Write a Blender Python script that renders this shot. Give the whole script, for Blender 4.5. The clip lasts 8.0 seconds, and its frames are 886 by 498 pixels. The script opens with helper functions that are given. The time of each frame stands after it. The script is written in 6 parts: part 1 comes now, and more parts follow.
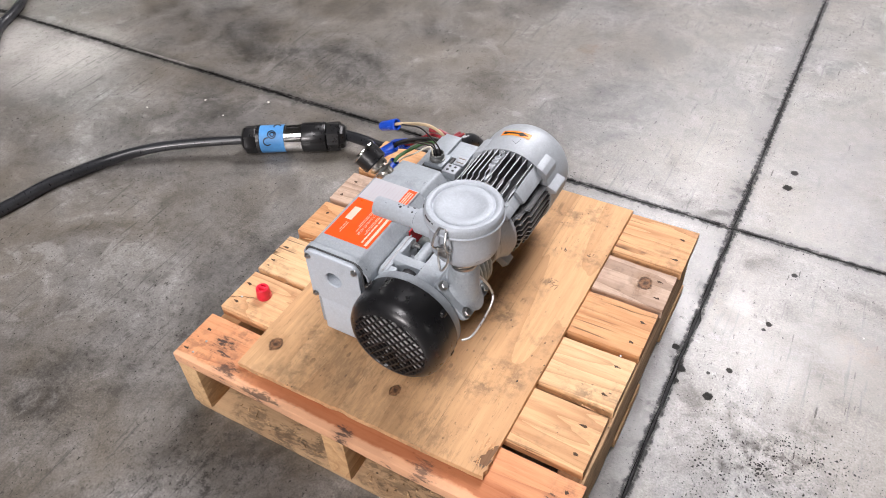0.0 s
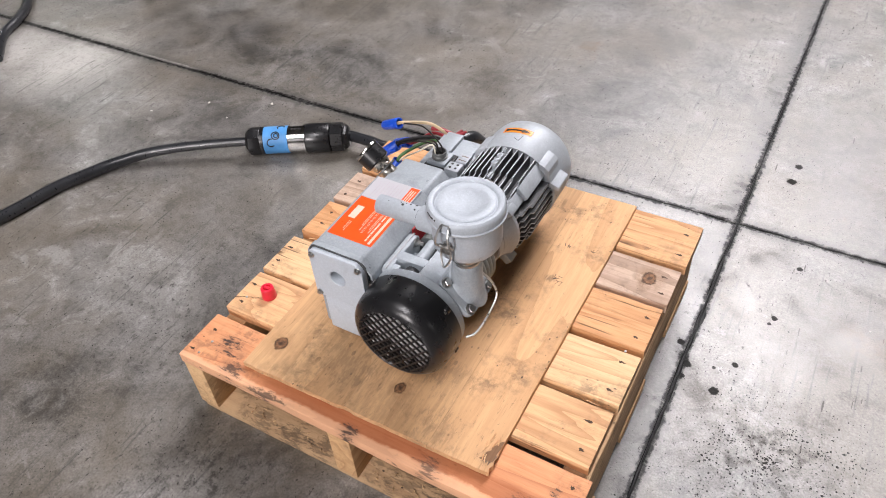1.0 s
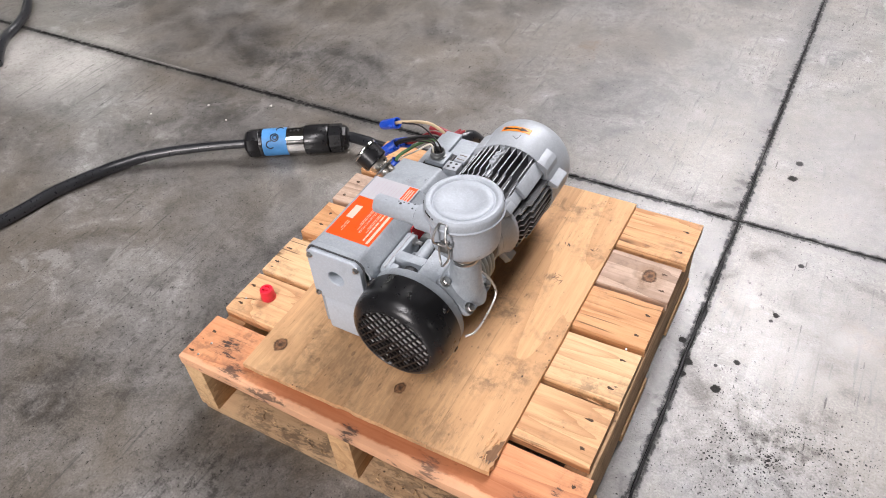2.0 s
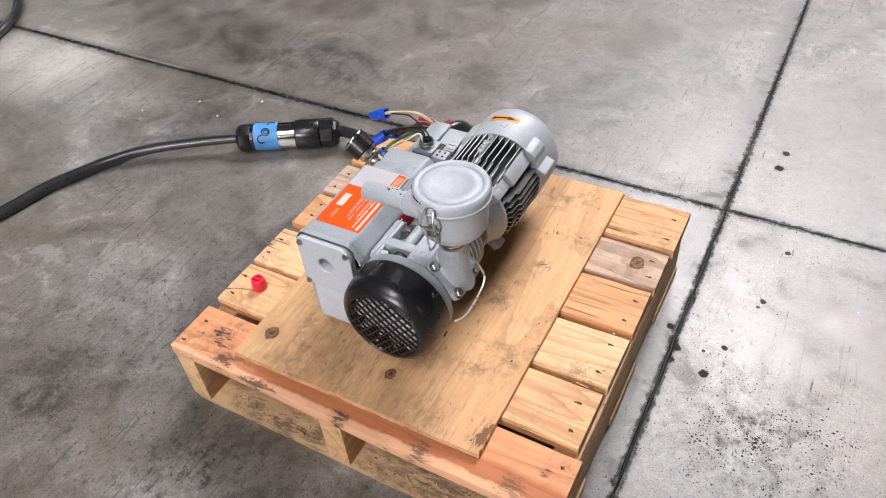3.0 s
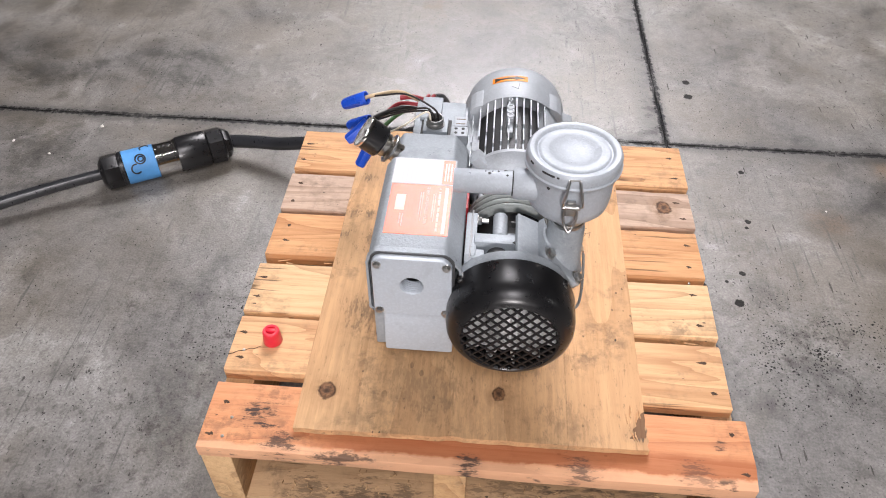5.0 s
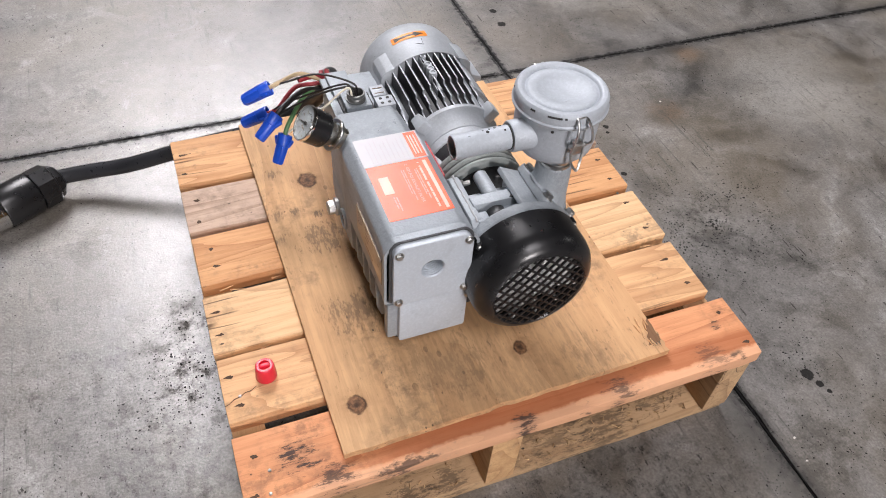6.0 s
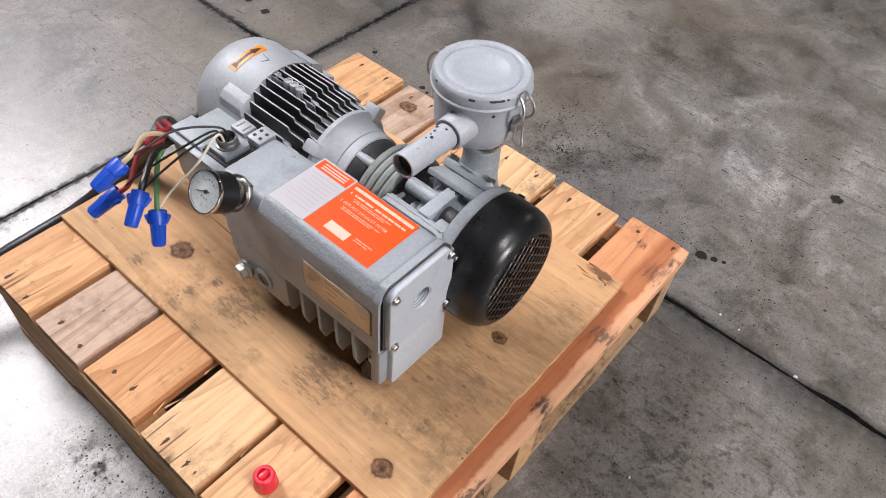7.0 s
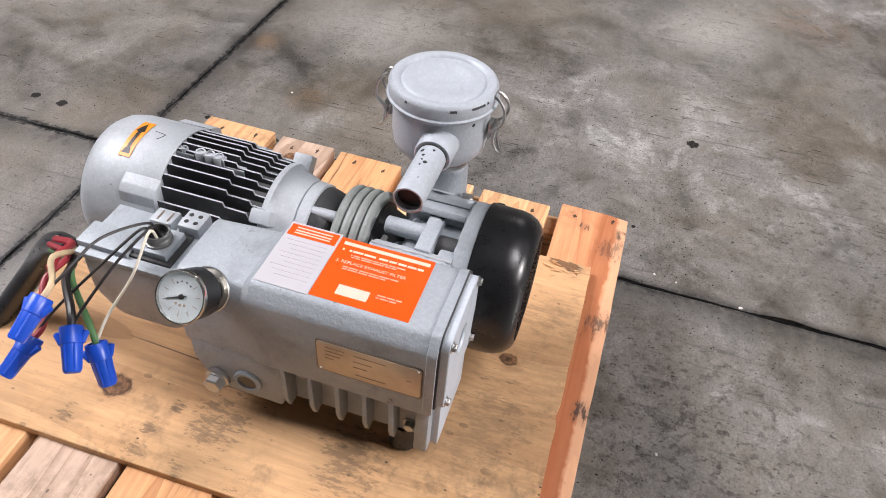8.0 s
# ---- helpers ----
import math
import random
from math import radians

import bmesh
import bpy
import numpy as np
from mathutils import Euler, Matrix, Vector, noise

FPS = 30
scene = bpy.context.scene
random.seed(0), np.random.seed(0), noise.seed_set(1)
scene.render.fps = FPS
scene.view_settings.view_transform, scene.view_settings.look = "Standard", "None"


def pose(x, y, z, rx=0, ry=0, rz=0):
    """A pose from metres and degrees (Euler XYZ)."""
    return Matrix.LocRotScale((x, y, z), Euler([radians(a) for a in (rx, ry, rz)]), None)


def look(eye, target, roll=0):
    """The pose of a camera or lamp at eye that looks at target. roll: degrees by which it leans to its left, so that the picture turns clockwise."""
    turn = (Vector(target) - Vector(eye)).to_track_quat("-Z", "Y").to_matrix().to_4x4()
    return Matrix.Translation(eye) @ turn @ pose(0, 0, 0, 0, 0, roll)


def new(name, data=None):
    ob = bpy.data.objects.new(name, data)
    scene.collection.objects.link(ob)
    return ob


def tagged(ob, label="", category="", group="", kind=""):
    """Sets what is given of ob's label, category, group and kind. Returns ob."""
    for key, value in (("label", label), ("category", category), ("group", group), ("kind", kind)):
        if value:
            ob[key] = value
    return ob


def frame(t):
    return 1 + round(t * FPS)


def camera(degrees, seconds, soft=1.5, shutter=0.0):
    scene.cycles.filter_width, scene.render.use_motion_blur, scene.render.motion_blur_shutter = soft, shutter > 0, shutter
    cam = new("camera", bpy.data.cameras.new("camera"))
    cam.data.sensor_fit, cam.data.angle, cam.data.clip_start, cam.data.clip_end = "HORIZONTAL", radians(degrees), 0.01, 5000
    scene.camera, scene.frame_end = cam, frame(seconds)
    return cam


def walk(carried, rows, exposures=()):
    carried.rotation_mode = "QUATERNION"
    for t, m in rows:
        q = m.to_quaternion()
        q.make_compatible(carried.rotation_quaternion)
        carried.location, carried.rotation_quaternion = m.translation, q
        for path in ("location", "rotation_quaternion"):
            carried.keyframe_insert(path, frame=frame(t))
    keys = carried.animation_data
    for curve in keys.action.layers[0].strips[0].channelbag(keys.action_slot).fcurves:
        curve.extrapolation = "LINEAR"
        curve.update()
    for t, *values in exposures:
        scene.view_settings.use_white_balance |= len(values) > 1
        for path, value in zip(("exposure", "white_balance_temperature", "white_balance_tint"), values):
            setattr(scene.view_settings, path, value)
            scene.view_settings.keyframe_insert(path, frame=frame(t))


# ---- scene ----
cam = camera(61.7, 8.0, soft=1.0)
PATH = [
    (0, (0.706, -0.38, 0.988), (-0.043, 0.847, -0.402), -3.2),
    (0.5, (0.711, -0.383, 0.987), (-0.048, 0.843, -0.399), -3.8),
    (1, (0.712, -0.382, 0.986), (-0.053, 0.838, -0.402), -4.4),
    (1.5, (0.713, -0.378, 0.988), (-0.051, 0.838, -0.404), -4.7),
    (1.7, (0.715, -0.378, 0.983), (-0.058, 0.839, -0.402), -5.0),
    (2.8, (0.727, -0.394, 0.976), (-0.042, 0.833, -0.404), -5.4),
    (3, (0.734, -0.396, 0.971), (-0.029, 0.835, -0.408), -5.2),
    (3.5, (0.689, -0.405, 0.959), (-0.031, 0.869, -0.405), -5.3),
    (3.8, (0.607, -0.451, 0.942), (0.012, 0.884, -0.423), -4.4),
    (4, (0.54, -0.487, 0.937), (0.033, 0.88, -0.432), -3.5),
    (4.2, (0.485, -0.513, 0.926), (0.06, 0.885, -0.44), -2.1),
    (4.5, (0.427, -0.506, 0.912), (0.095, 0.91, -0.461), -1.2),
    (4.7, (0.379, -0.461, 0.892), (0.121, 0.955, -0.496), -0.9),
    (5.8, (0.081, -0.345, 0.848), (0.524, 0.952, -0.608), 5.3),
    (6, (0.034, -0.326, 0.847), (0.594, 0.908, -0.624), 4.9),
    (6.2, (-0.002, -0.299, 0.845), (0.662, 0.879, -0.63), 5.0),
    (6.5, (-0.028, -0.229, 0.816), (0.78, 0.832, -0.676), 4.6),
    (6.8, (-0.07, -0.169, 0.815), (0.89, 0.733, -0.69), 5.9),
    (7, (-0.094, -0.134, 0.826), (0.967, 0.651, -0.677), 6.1),
    (7.2, (-0.143, -0.09, 0.829), (1.04, 0.569, -0.642), 7.1),
    (7.4, (-0.179, -0.05, 0.829), (1.084, 0.514, -0.615), 6.5),
    (7.5, (-0.199, -0.027, 0.831), (1.106, 0.48, -0.597), 6.7),
    (7.7, (-0.202, 0.009, 0.808), (1.168, 0.43, -0.587), 6.9),
    (8, (-0.152, 0.053, 0.757), (1.247, 0.393, -0.632), 5.5),
]
walk(cam, [(t, look(eye, target, roll)) for t, eye, target, roll in PATH], [(0.0, -0.12), (5.0, -0.16), (5.8, -0.27), (6.5, -0.3), (7.0, -0.24), (7.4, -0.08), (7.8, 0.03), (8.0, 0.04)])

# ---- world and light ----
world = bpy.data.worlds.new("world")
scene.world = world
world.use_nodes = True
world.node_tree.nodes["Background"].inputs[0].default_value = (0.75, 0.8, 0.9, 1)
world.node_tree.nodes["Background"].inputs[1].default_value = 0.1


def area_lamp(name, eye, target, sx, sy, power, colour=(1, 1, 1)):
    data = bpy.data.lights.new(name, "AREA")
    data.shape, data.size, data.size_y, data.energy, data.color = "RECTANGLE", sx, sy, power, colour
    ob = new(name, data)
    ob.matrix_world = look(eye, target)
    return ob


ROOM = (-16.0, 18.0, -14.0, 18.0, 6.0)
# skylight, placed by the sheen it throws on the slabs
area_lamp("overhead_lamp", (0.6, 6.3, 5.93), (0.6, 6.3, 0), 3.2, 5.4, 1290, (1.0, 0.955, 0.99))
# unseen source added to the south; bright front faces imply it
area_lamp("front_lamp", (0.8, -12.0, 5.8), (0.3, 0.3, 0.1), 2.0, 1.4, 1950, (1.0, 0.935, 0.94))
# second overhead lamp, unseen, added as fill for shade south of the pump
area_lamp("overhead_lamp", (0.45, -3.6, 5.93), (0.45, -3.6, 0), 1.4, 3.4, 330, (1.0, 0.955, 0.99))
area_lamp("panel_lamp", (-11.4, 6.8, 5.9), (-11.4, 6.8, 0), 1.7, 1.7, 90, (1.0, 0.98, 0.95))
area_lamp("panel_lamp", (14.2, -1.4, 5.9), (14.2, -1.4, 0), 2.2, 2.2, 150, (1.0, 0.98, 0.95))

# ---- materials ----


class Nodes:
    """Short hand for building node trees."""

    def __init__(self, name):
        self.mat = bpy.data.materials.new(name)
        self.mat.use_nodes = True
        self.tree = self.mat.node_tree
        self.bsdf = self.tree.nodes["Principled BSDF"]
        self.out = self.tree.nodes["Material Output"]

    def put(self, socket, value):
        if isinstance(value, bpy.types.NodeSocket):
            self.tree.links.new(value, socket)
        elif isinstance(value, (tuple, list)) and len(value) == 3 and socket.type == "RGBA":
            socket.default_value = (*value, 1)
        else:
            socket.default_value = value

    def node(self, kind, out=0, ins=None, **props):
        n = self.tree.nodes.new(kind)
        for key, value in props.items():
            if key == "blend":
                n.blend_type = value
            elif key == "op":
                n.operation = value
            elif key == "data":
                n.data_type = value
            elif key == "feature":
                n.feature = value
            elif key == "invert":
                n.invert = value
        for key, value in (ins or {}).items():
            self.put(n.inputs[key], value)
        return n.outputs[out]

    def coords(self, scale=(1, 1, 1), shift=(0, 0, 0), spread=0.0, turn=0.0):
        c = self.node("ShaderNodeTexCoord", "Object")
        if spread:
            r = self.node("ShaderNodeObjectInfo", "Random")
            r = self.math("MULTIPLY", r, spread)
            v = self.node("ShaderNodeCombineXYZ", 0, {0: r, 1: r, 2: r})
            c = self.node("ShaderNodeVectorMath", 0, {0: c, 1: v}, op="ADD")
        return self.node("ShaderNodeMapping", 0, {"Vector": c, "Scale": scale, "Location": shift, "Rotation": (0, 0, turn)})

    def cells(self, vec, scale):
        """Distance to the nearest cell centre, and a random number for each cell."""
        n = self.tree.nodes.new("ShaderNodeTexVoronoi")
        self.put(n.inputs["Vector"], vec)
        n.inputs["Scale"].default_value = scale
        sep = self.tree.nodes.new("ShaderNodeSeparateColor")
        self.put(sep.inputs[0], n.outputs["Color"])
        return n.outputs["Distance"], sep.outputs[0]

    def specks(self, vec, scale, radius, share):
        """Crisp specks in a share of the cells; share may be a socket."""
        d, r = self.cells(vec, scale)
        size = self.math("MULTIPLY", self.math("ADD", r, 0.35), radius)
        inside = self.math("LESS_THAN", d, size)
        return self.math("MULTIPLY", inside, self.math("LESS_THAN", r, share))

    def noise(self, vec, scale, detail=4.0, rough=0.55, distort=0.0):
        return self.node("ShaderNodeTexNoise", 0, {"Vector": vec, "Scale": scale, "Detail": detail, "Roughness": rough, "Distortion": distort})

    def math(self, op, a, b=0.0, c=0.0):
        return self.node("ShaderNodeMath", 0, {0: a, 1: b, 2: c}, op=op)

    def span(self, v, a, b, lo=0.0, hi=1.0):
        n = self.tree.nodes.new("ShaderNodeMapRange")
        for i, x in enumerate((v, a, b, lo, hi)):
            self.put(n.inputs[i], x)
        return n.outputs[0]

    def mix(self, fac, a, b, blend="MIX"):
        n = self.tree.nodes.new("ShaderNodeMix")
        n.data_type, n.blend_type = "RGBA", blend
        self.put(n.inputs[0], fac)
        self.put(n.inputs[6], a)
        self.put(n.inputs[7], b)
        return n.outputs[2]

    def bump(self, height, strength=0.3, distance=0.002, normal=None):
        ins = {"Height": height, "Strength": strength, "Distance": distance}
        if normal is not None:
            ins["Normal"] = normal
        return self.node("ShaderNodeBump", 0, ins)

    def set(self, **values):
        names = {"colour": "Base Color", "rough": "Roughness", "metal": "Metallic", "normal": "Normal", "spec": "Specular IOR Level",
                 "coat": "Coat Weight", "glass": "Transmission Weight", "ior": "IOR", "alpha": "Alpha", "sheen": "Sheen Weight", "coat_rough": "Coat Roughness"}
        for key, value in values.items():
            self.put(self.bsdf.inputs[names[key]], value)
        return self.mat


def cast_paint(name, colour, rough=0.42, relief=0.35, metal=0.45, dirt=0.25, spec=0.4, peel=230.0):
    """Hammered aluminium machine paint on rough castings, with oily grime; peel: lumps of the finish to a metre."""
    n = Nodes(name)
    c = n.coords()
    big = n.noise(c, 24, 6, 0.65, 0.4)
    fine = n.noise(c, 620, 2, 0.5)
    mid = n.noise(c, 110, 4, 0.6)
    lumps = n.noise(c, peel, 2, 0.45, 0.6)
    grime = n.math("MULTIPLY", n.span(big, 0.50, 0.74), n.span(mid, 0.3, 0.6, 0.4, 1.0))
    col = n.mix(n.math("MULTIPLY", grime, dirt), colour, (colour[0] * 0.28, colour[1] * 0.26, colour[2] * 0.23))
    col = n.mix(n.span(lumps, 0.40, 0.62, 0.10, 0.0), col, tuple(v * 0.55 for v in colour))
    col = n.mix(n.span(lumps, 0.52, 0.68, 0.0, 0.10), col, tuple(min(1, v * 1.35) for v in colour))
    chips = n.math("MULTIPLY", n.span(n.noise(c, 75, 5, 0.7), 0.66, 0.69), n.span(big, 0.45, 0.6))
    col = n.mix(n.math("MULTIPLY", chips, 0.8), col, (0.03, 0.028, 0.026))
    h = n.math("ADD", n.math("MULTIPLY", lumps, 0.75), n.math("ADD", n.math("MULTIPLY", mid, 0.2), n.math("MULTIPLY", fine, 0.08)))
    return n.set(colour=col, rough=n.span(big, 0.3, 0.75, rough - 0.08, rough + 0.16), metal=metal, spec=spec, normal=n.bump(h, relief, 0.0022))


def plain(name, colour, rough=0.5, metal=0.0, relief=0.1, scale=200.0, vary=0.2, spec=0.5):
    n = Nodes(name)
    c = n.coords()
    a = n.noise(c, scale, 3)
    b = n.noise(c, scale * 0.12, 4)
    dark = tuple(v * (1 - vary) for v in colour)
    light = tuple(min(1.0, v * (1 + vary)) for v in colour)
    return n.set(colour=n.mix(n.span(b, 0.3, 0.7), dark, light), rough=n.span(a, 0.2, 0.8, max(0.02, rough - 0.07), rough + 0.07), metal=metal, spec=spec, normal=n.bump(a, relief, 0.0006))


def wood(name, light, dark, axis="x", stain=0.25, stain_colour=(0.09, 0.07, 0.055), grain=1.0, knots=(), scuffs=(), clean_from=None, lines=7.0, worn_front=0.0):
    """Sawn softwood with the grain along an axis; knots: centres and radii on the face."""
    n = Nodes(name)
    stretch = {"x": (3.2, 55, 55), "y": (55, 3.2, 55), "z": (55, 55, 3.2)}[axis]
    slow = {"x": (1.1, 9, 9), "y": (9, 1.1, 9), "z": (9, 9, 1.1)}[axis]
    long = n.coords(stretch, spread=7.0)
    wide = n.coords(slow, spread=5.0)
    free = n.coords(spread=3.0)
    bend = n.noise(wide, 1.3, 2, 0.45, 0.5)
    warp = n.math("ADD", bend, n.math("MULTIPLY", n.math("SUBTRACT", n.noise(long, 1.2, 3), 0.5), 0.03))
    ring = n.math("POWER", n.math("FRACT", n.math("MULTIPLY", warp, lines)), 3.0)
    fibre = n.noise(long, 3.0, 6, 0.65)
    hair = n.noise(long, 11.0, 3, 0.6)
    col = n.mix(n.math("MULTIPLY", ring, 0.60 * grain), light, dark)
    col = n.mix(n.span(fibre, 0.42, 0.75, 0.0, 0.5 * grain), col, dark)
    col = n.mix(n.span(hair, 0.58, 0.72, 0.0, 0.35 * grain), col, tuple(v * 0.7 for v in dark))
    hue = n.node("ShaderNodeObjectInfo", "Random")
    col = n.node("ShaderNodeHueSaturation", 0, {"Color": col, "Hue": n.span(hue, 0, 1, 0.493, 0.506), "Saturation": n.span(hue, 0, 1, 1.05, 0.9), "Value": n.span(hue, 0, 1, 0.9, 1.08)})
    grime = n.noise(free, 9, 6, 0.68)
    spots = n.noise(free, 70, 5, 0.72)
    g = n.math("MULTIPLY", n.span(grime, 0.5, 0.70), n.span(spots, 0.44, 0.60))
    col = n.mix(n.math("MULTIPLY", g, stain * 0.8), col, stain_colour)
    dots = n.math("MULTIPLY", n.specks(n.coords({"x": (0.6, 1, 1), "y": (1, 0.6, 1), "z": (1, 1, 0.6)}[axis], spread=3.0), 130, 0.30, 0.25), n.span(grime, 0.46, 0.6))
    col = n.mix(n.math("MULTIPLY", dots, stain), col, tuple(v * 0.7 for v in stain_colour))
    # drying cracks along the grain
    crack = n.noise(n.coords(tuple(v * 0.5 for v in stretch), spread=9.0), 1.0, 2, 0.4)
    crack = n.math("MULTIPLY", n.span(n.math("ABSOLUTE", n.math("SUBTRACT", crack, 0.5)), 0.004, 0.014, 1.0, 0.0), n.span(n.noise(free, 5.5, 2), 0.56, 0.62))
    col = n.mix(n.math("MULTIPLY", crack, 0.75), col, (0.045, 0.025, 0.014))
    base = n.node("ShaderNodeTexCoord", "Object")
    if clean_from is not None:
        # a dirtier veneer strip beside a cleaner one, with a fine seam between them
        sep = n.tree.nodes.new("ShaderNodeSeparateXYZ")
        n.put(sep.inputs[0], base)
        edge = n.math("ADD", sep.outputs[0], n.math("MULTIPLY", n.math("SUBTRACT", bend, 0.5), 0.02))
        side = n.span(edge, clean_from - 0.010, clean_from + 0.006, 1.0, 0.0)
        rub = n.math("ADD", n.math("MULTIPLY", n.noise(free, 6.0, 7, 0.62), 0.7), n.math("MULTIPLY", fibre, 0.3))
        worn = n.math("MULTIPLY", side, n.span(rub, 0.46, 0.64, 0.0, 0.6))
        col = n.mix(worn, col, (0.36, 0.235, 0.125))
        seam = n.span(n.math("ABSOLUTE", n.math("SUBTRACT", edge, clean_from)), 0.0003, 0.0010, 0.4, 0.0)
        col = n.mix(n.math("MULTIPLY", seam, n.span(spots, 0.3, 0.6)), col, (0.1, 0.06, 0.03))
        marks = n.math("MULTIPLY", n.span(n.noise(n.coords((60, 14, 50), spread=3.0), 4.0, 5, 0.75), 0.60, 0.66), n.span(n.noise(free, 10, 3), 0.50, 0.60))
        col = n.mix(n.math("MULTIPLY", marks, 0.5), col, (0.06, 0.045, 0.032))
        dents = n.math("MULTIPLY", n.specks(n.coords((1, 0.6, 1), turn=0.5), 75, 0.34, 0.42), n.span(n.noise(n.coords(shift=(0.3, 0.6, 0)), 11, 3), 0.46, 0.58))
        col = n.mix(n.math("MULTIPLY", n.math("MULTIPLY", dents, side), 0.5), col, (0.15, 0.095, 0.055))
    if worn_front:
        # the front arris is rubbed pale; behind it the plywood's shadow is painted red
        sep = n.tree.nodes.new("ShaderNodeSeparateXYZ")
        n.put(sep.inputs[0], base)
        back = n.math("ADD", sep.outputs[1], n.math("MULTIPLY", n.math("SUBTRACT", n.noise(free, 26, 5, 0.65), 0.5), 0.016))
        rubbed = n.span(back, worn_front - 0.002, worn_front + 0.002, 1.0, 0.0)
        ply_shade = n.math("MULTIPLY", n.math("MULTIPLY", n.span(back, worn_front, worn_front + 0.003), n.span(back, 0.030, 0.040, 1.0, 0.0)), n.span(sep.outputs[0], 0.10, 0.16))
        col = n.mix(n.math("MULTIPLY", ply_shade, 0.65), col, (0.33, 0.095, 0.035))
        col = n.mix(n.math("MULTIPLY", rubbed, 0.7), col, (0.74, 0.43, 0.26))
        soot = n.math("MULTIPLY", n.span(n.noise(n.coords((0.5, 1, 1), spread=3.0), 34, 5, 0.7), 0.60, 0.66), rubbed)
        col = n.mix(n.math("MULTIPLY", soot, 0.8), col, (0.045, 0.035, 0.03))
    for sx, sy, sr, power in scuffs:
        d = n.node("ShaderNodeVectorMath", 0, {0: base, 1: (sx, sy, 0)}, op="SUBTRACT")
        d = n.node("ShaderNodeVectorMath", 0, {0: d, 1: (1, 1.3, 0)}, op="MULTIPLY")
        d = n.node("ShaderNodeVectorMath", "Value", {0: d}, op="LENGTH")
        ragged = n.noise(n.coords({"x": (0.3, 1, 1), "y": (1, 0.3, 1), "z": (1, 1, 0.3)}[axis], spread=3.0), 170, 8, 0.76)
        reach = n.span(d, sr * 0.25, sr, 1.0, 0.0)
        m = n.span(n.math("ADD", ragged, n.math("MULTIPLY", reach, 0.16)), 0.60, 0.68)
        m = n.math("MULTIPLY", m, n.span(reach, 0.0, 0.25))
        col = n.mix(n.math("MULTIPLY", m, power), col, stain_colour)
        col = n.mix(n.math("MULTIPLY", reach, 0.25 * power), col, stain_colour)
    height = n.math("ADD", n.math("MULTIPLY", fibre, 0.8), n.math("MULTIPLY", ring, 0.25))
    height = n.math("SUBTRACT", height, n.math("MULTIPLY", crack, 0.8))
    for kx, ky, kr in knots:
        d = n.node("ShaderNodeVectorMath", 0, {0: base, 1: (kx, ky, 0)}, op="SUBTRACT")
        d = n.node("ShaderNodeVectorMath", 0, {0: d, 1: (1, 0.85, 0)}, op="MULTIPLY")
        d = n.node("ShaderNodeVectorMath", "Value", {0: d}, op="LENGTH")
        d = n.math("ADD", d, n.math("MULTIPLY", n.math("SUBTRACT", n.noise(free, 75, 4, 0.65), 0.5), kr * 0.9))
        disc = n.span(d, kr * 0.8, kr * 1.05, 1.0, 0.0)
        halo = n.span(d, kr * 0.9, kr * 2.3, 0.55, 0.0)
        brown = n.mix(n.span(n.noise(free, 220, 4, 0.7), 0.38, 0.62), (0.085, 0.040, 0.02), (0.25, 0.125, 0.06))
        rim = n.span(n.math("ABSOLUTE", n.math("SUBTRACT", d, kr * 0.86)), 0.0, kr * 0.2, 1.0, 0.0)
        core = n.span(d, kr * 0.15, kr * 0.45, 0.75, 0.0)
        col = n.mix(n.math("MULTIPLY", halo, n.span(spots, 0.25, 0.6)), col, (0.26, 0.14, 0.065))
        col = n.mix(n.math("MULTIPLY", disc, 0.92), col, brown)
        col = n.mix(n.math("MULTIPLY", rim, n.span(spots, 0.42, 0.56, 0.15, 0.85)), col, (0.04, 0.022, 0.014))
        col = n.mix(core, col, (0.035, 0.02, 0.013))
        height = n.math("SUBTRACT", height, n.math("MULTIPLY", rim, 0.8))
    return n.set(colour=col, rough=n.span(fibre, 0.2, 0.8, 0.55, 0.78), spec=0.25, normal=n.bump(height, 0.45, 0.0014))


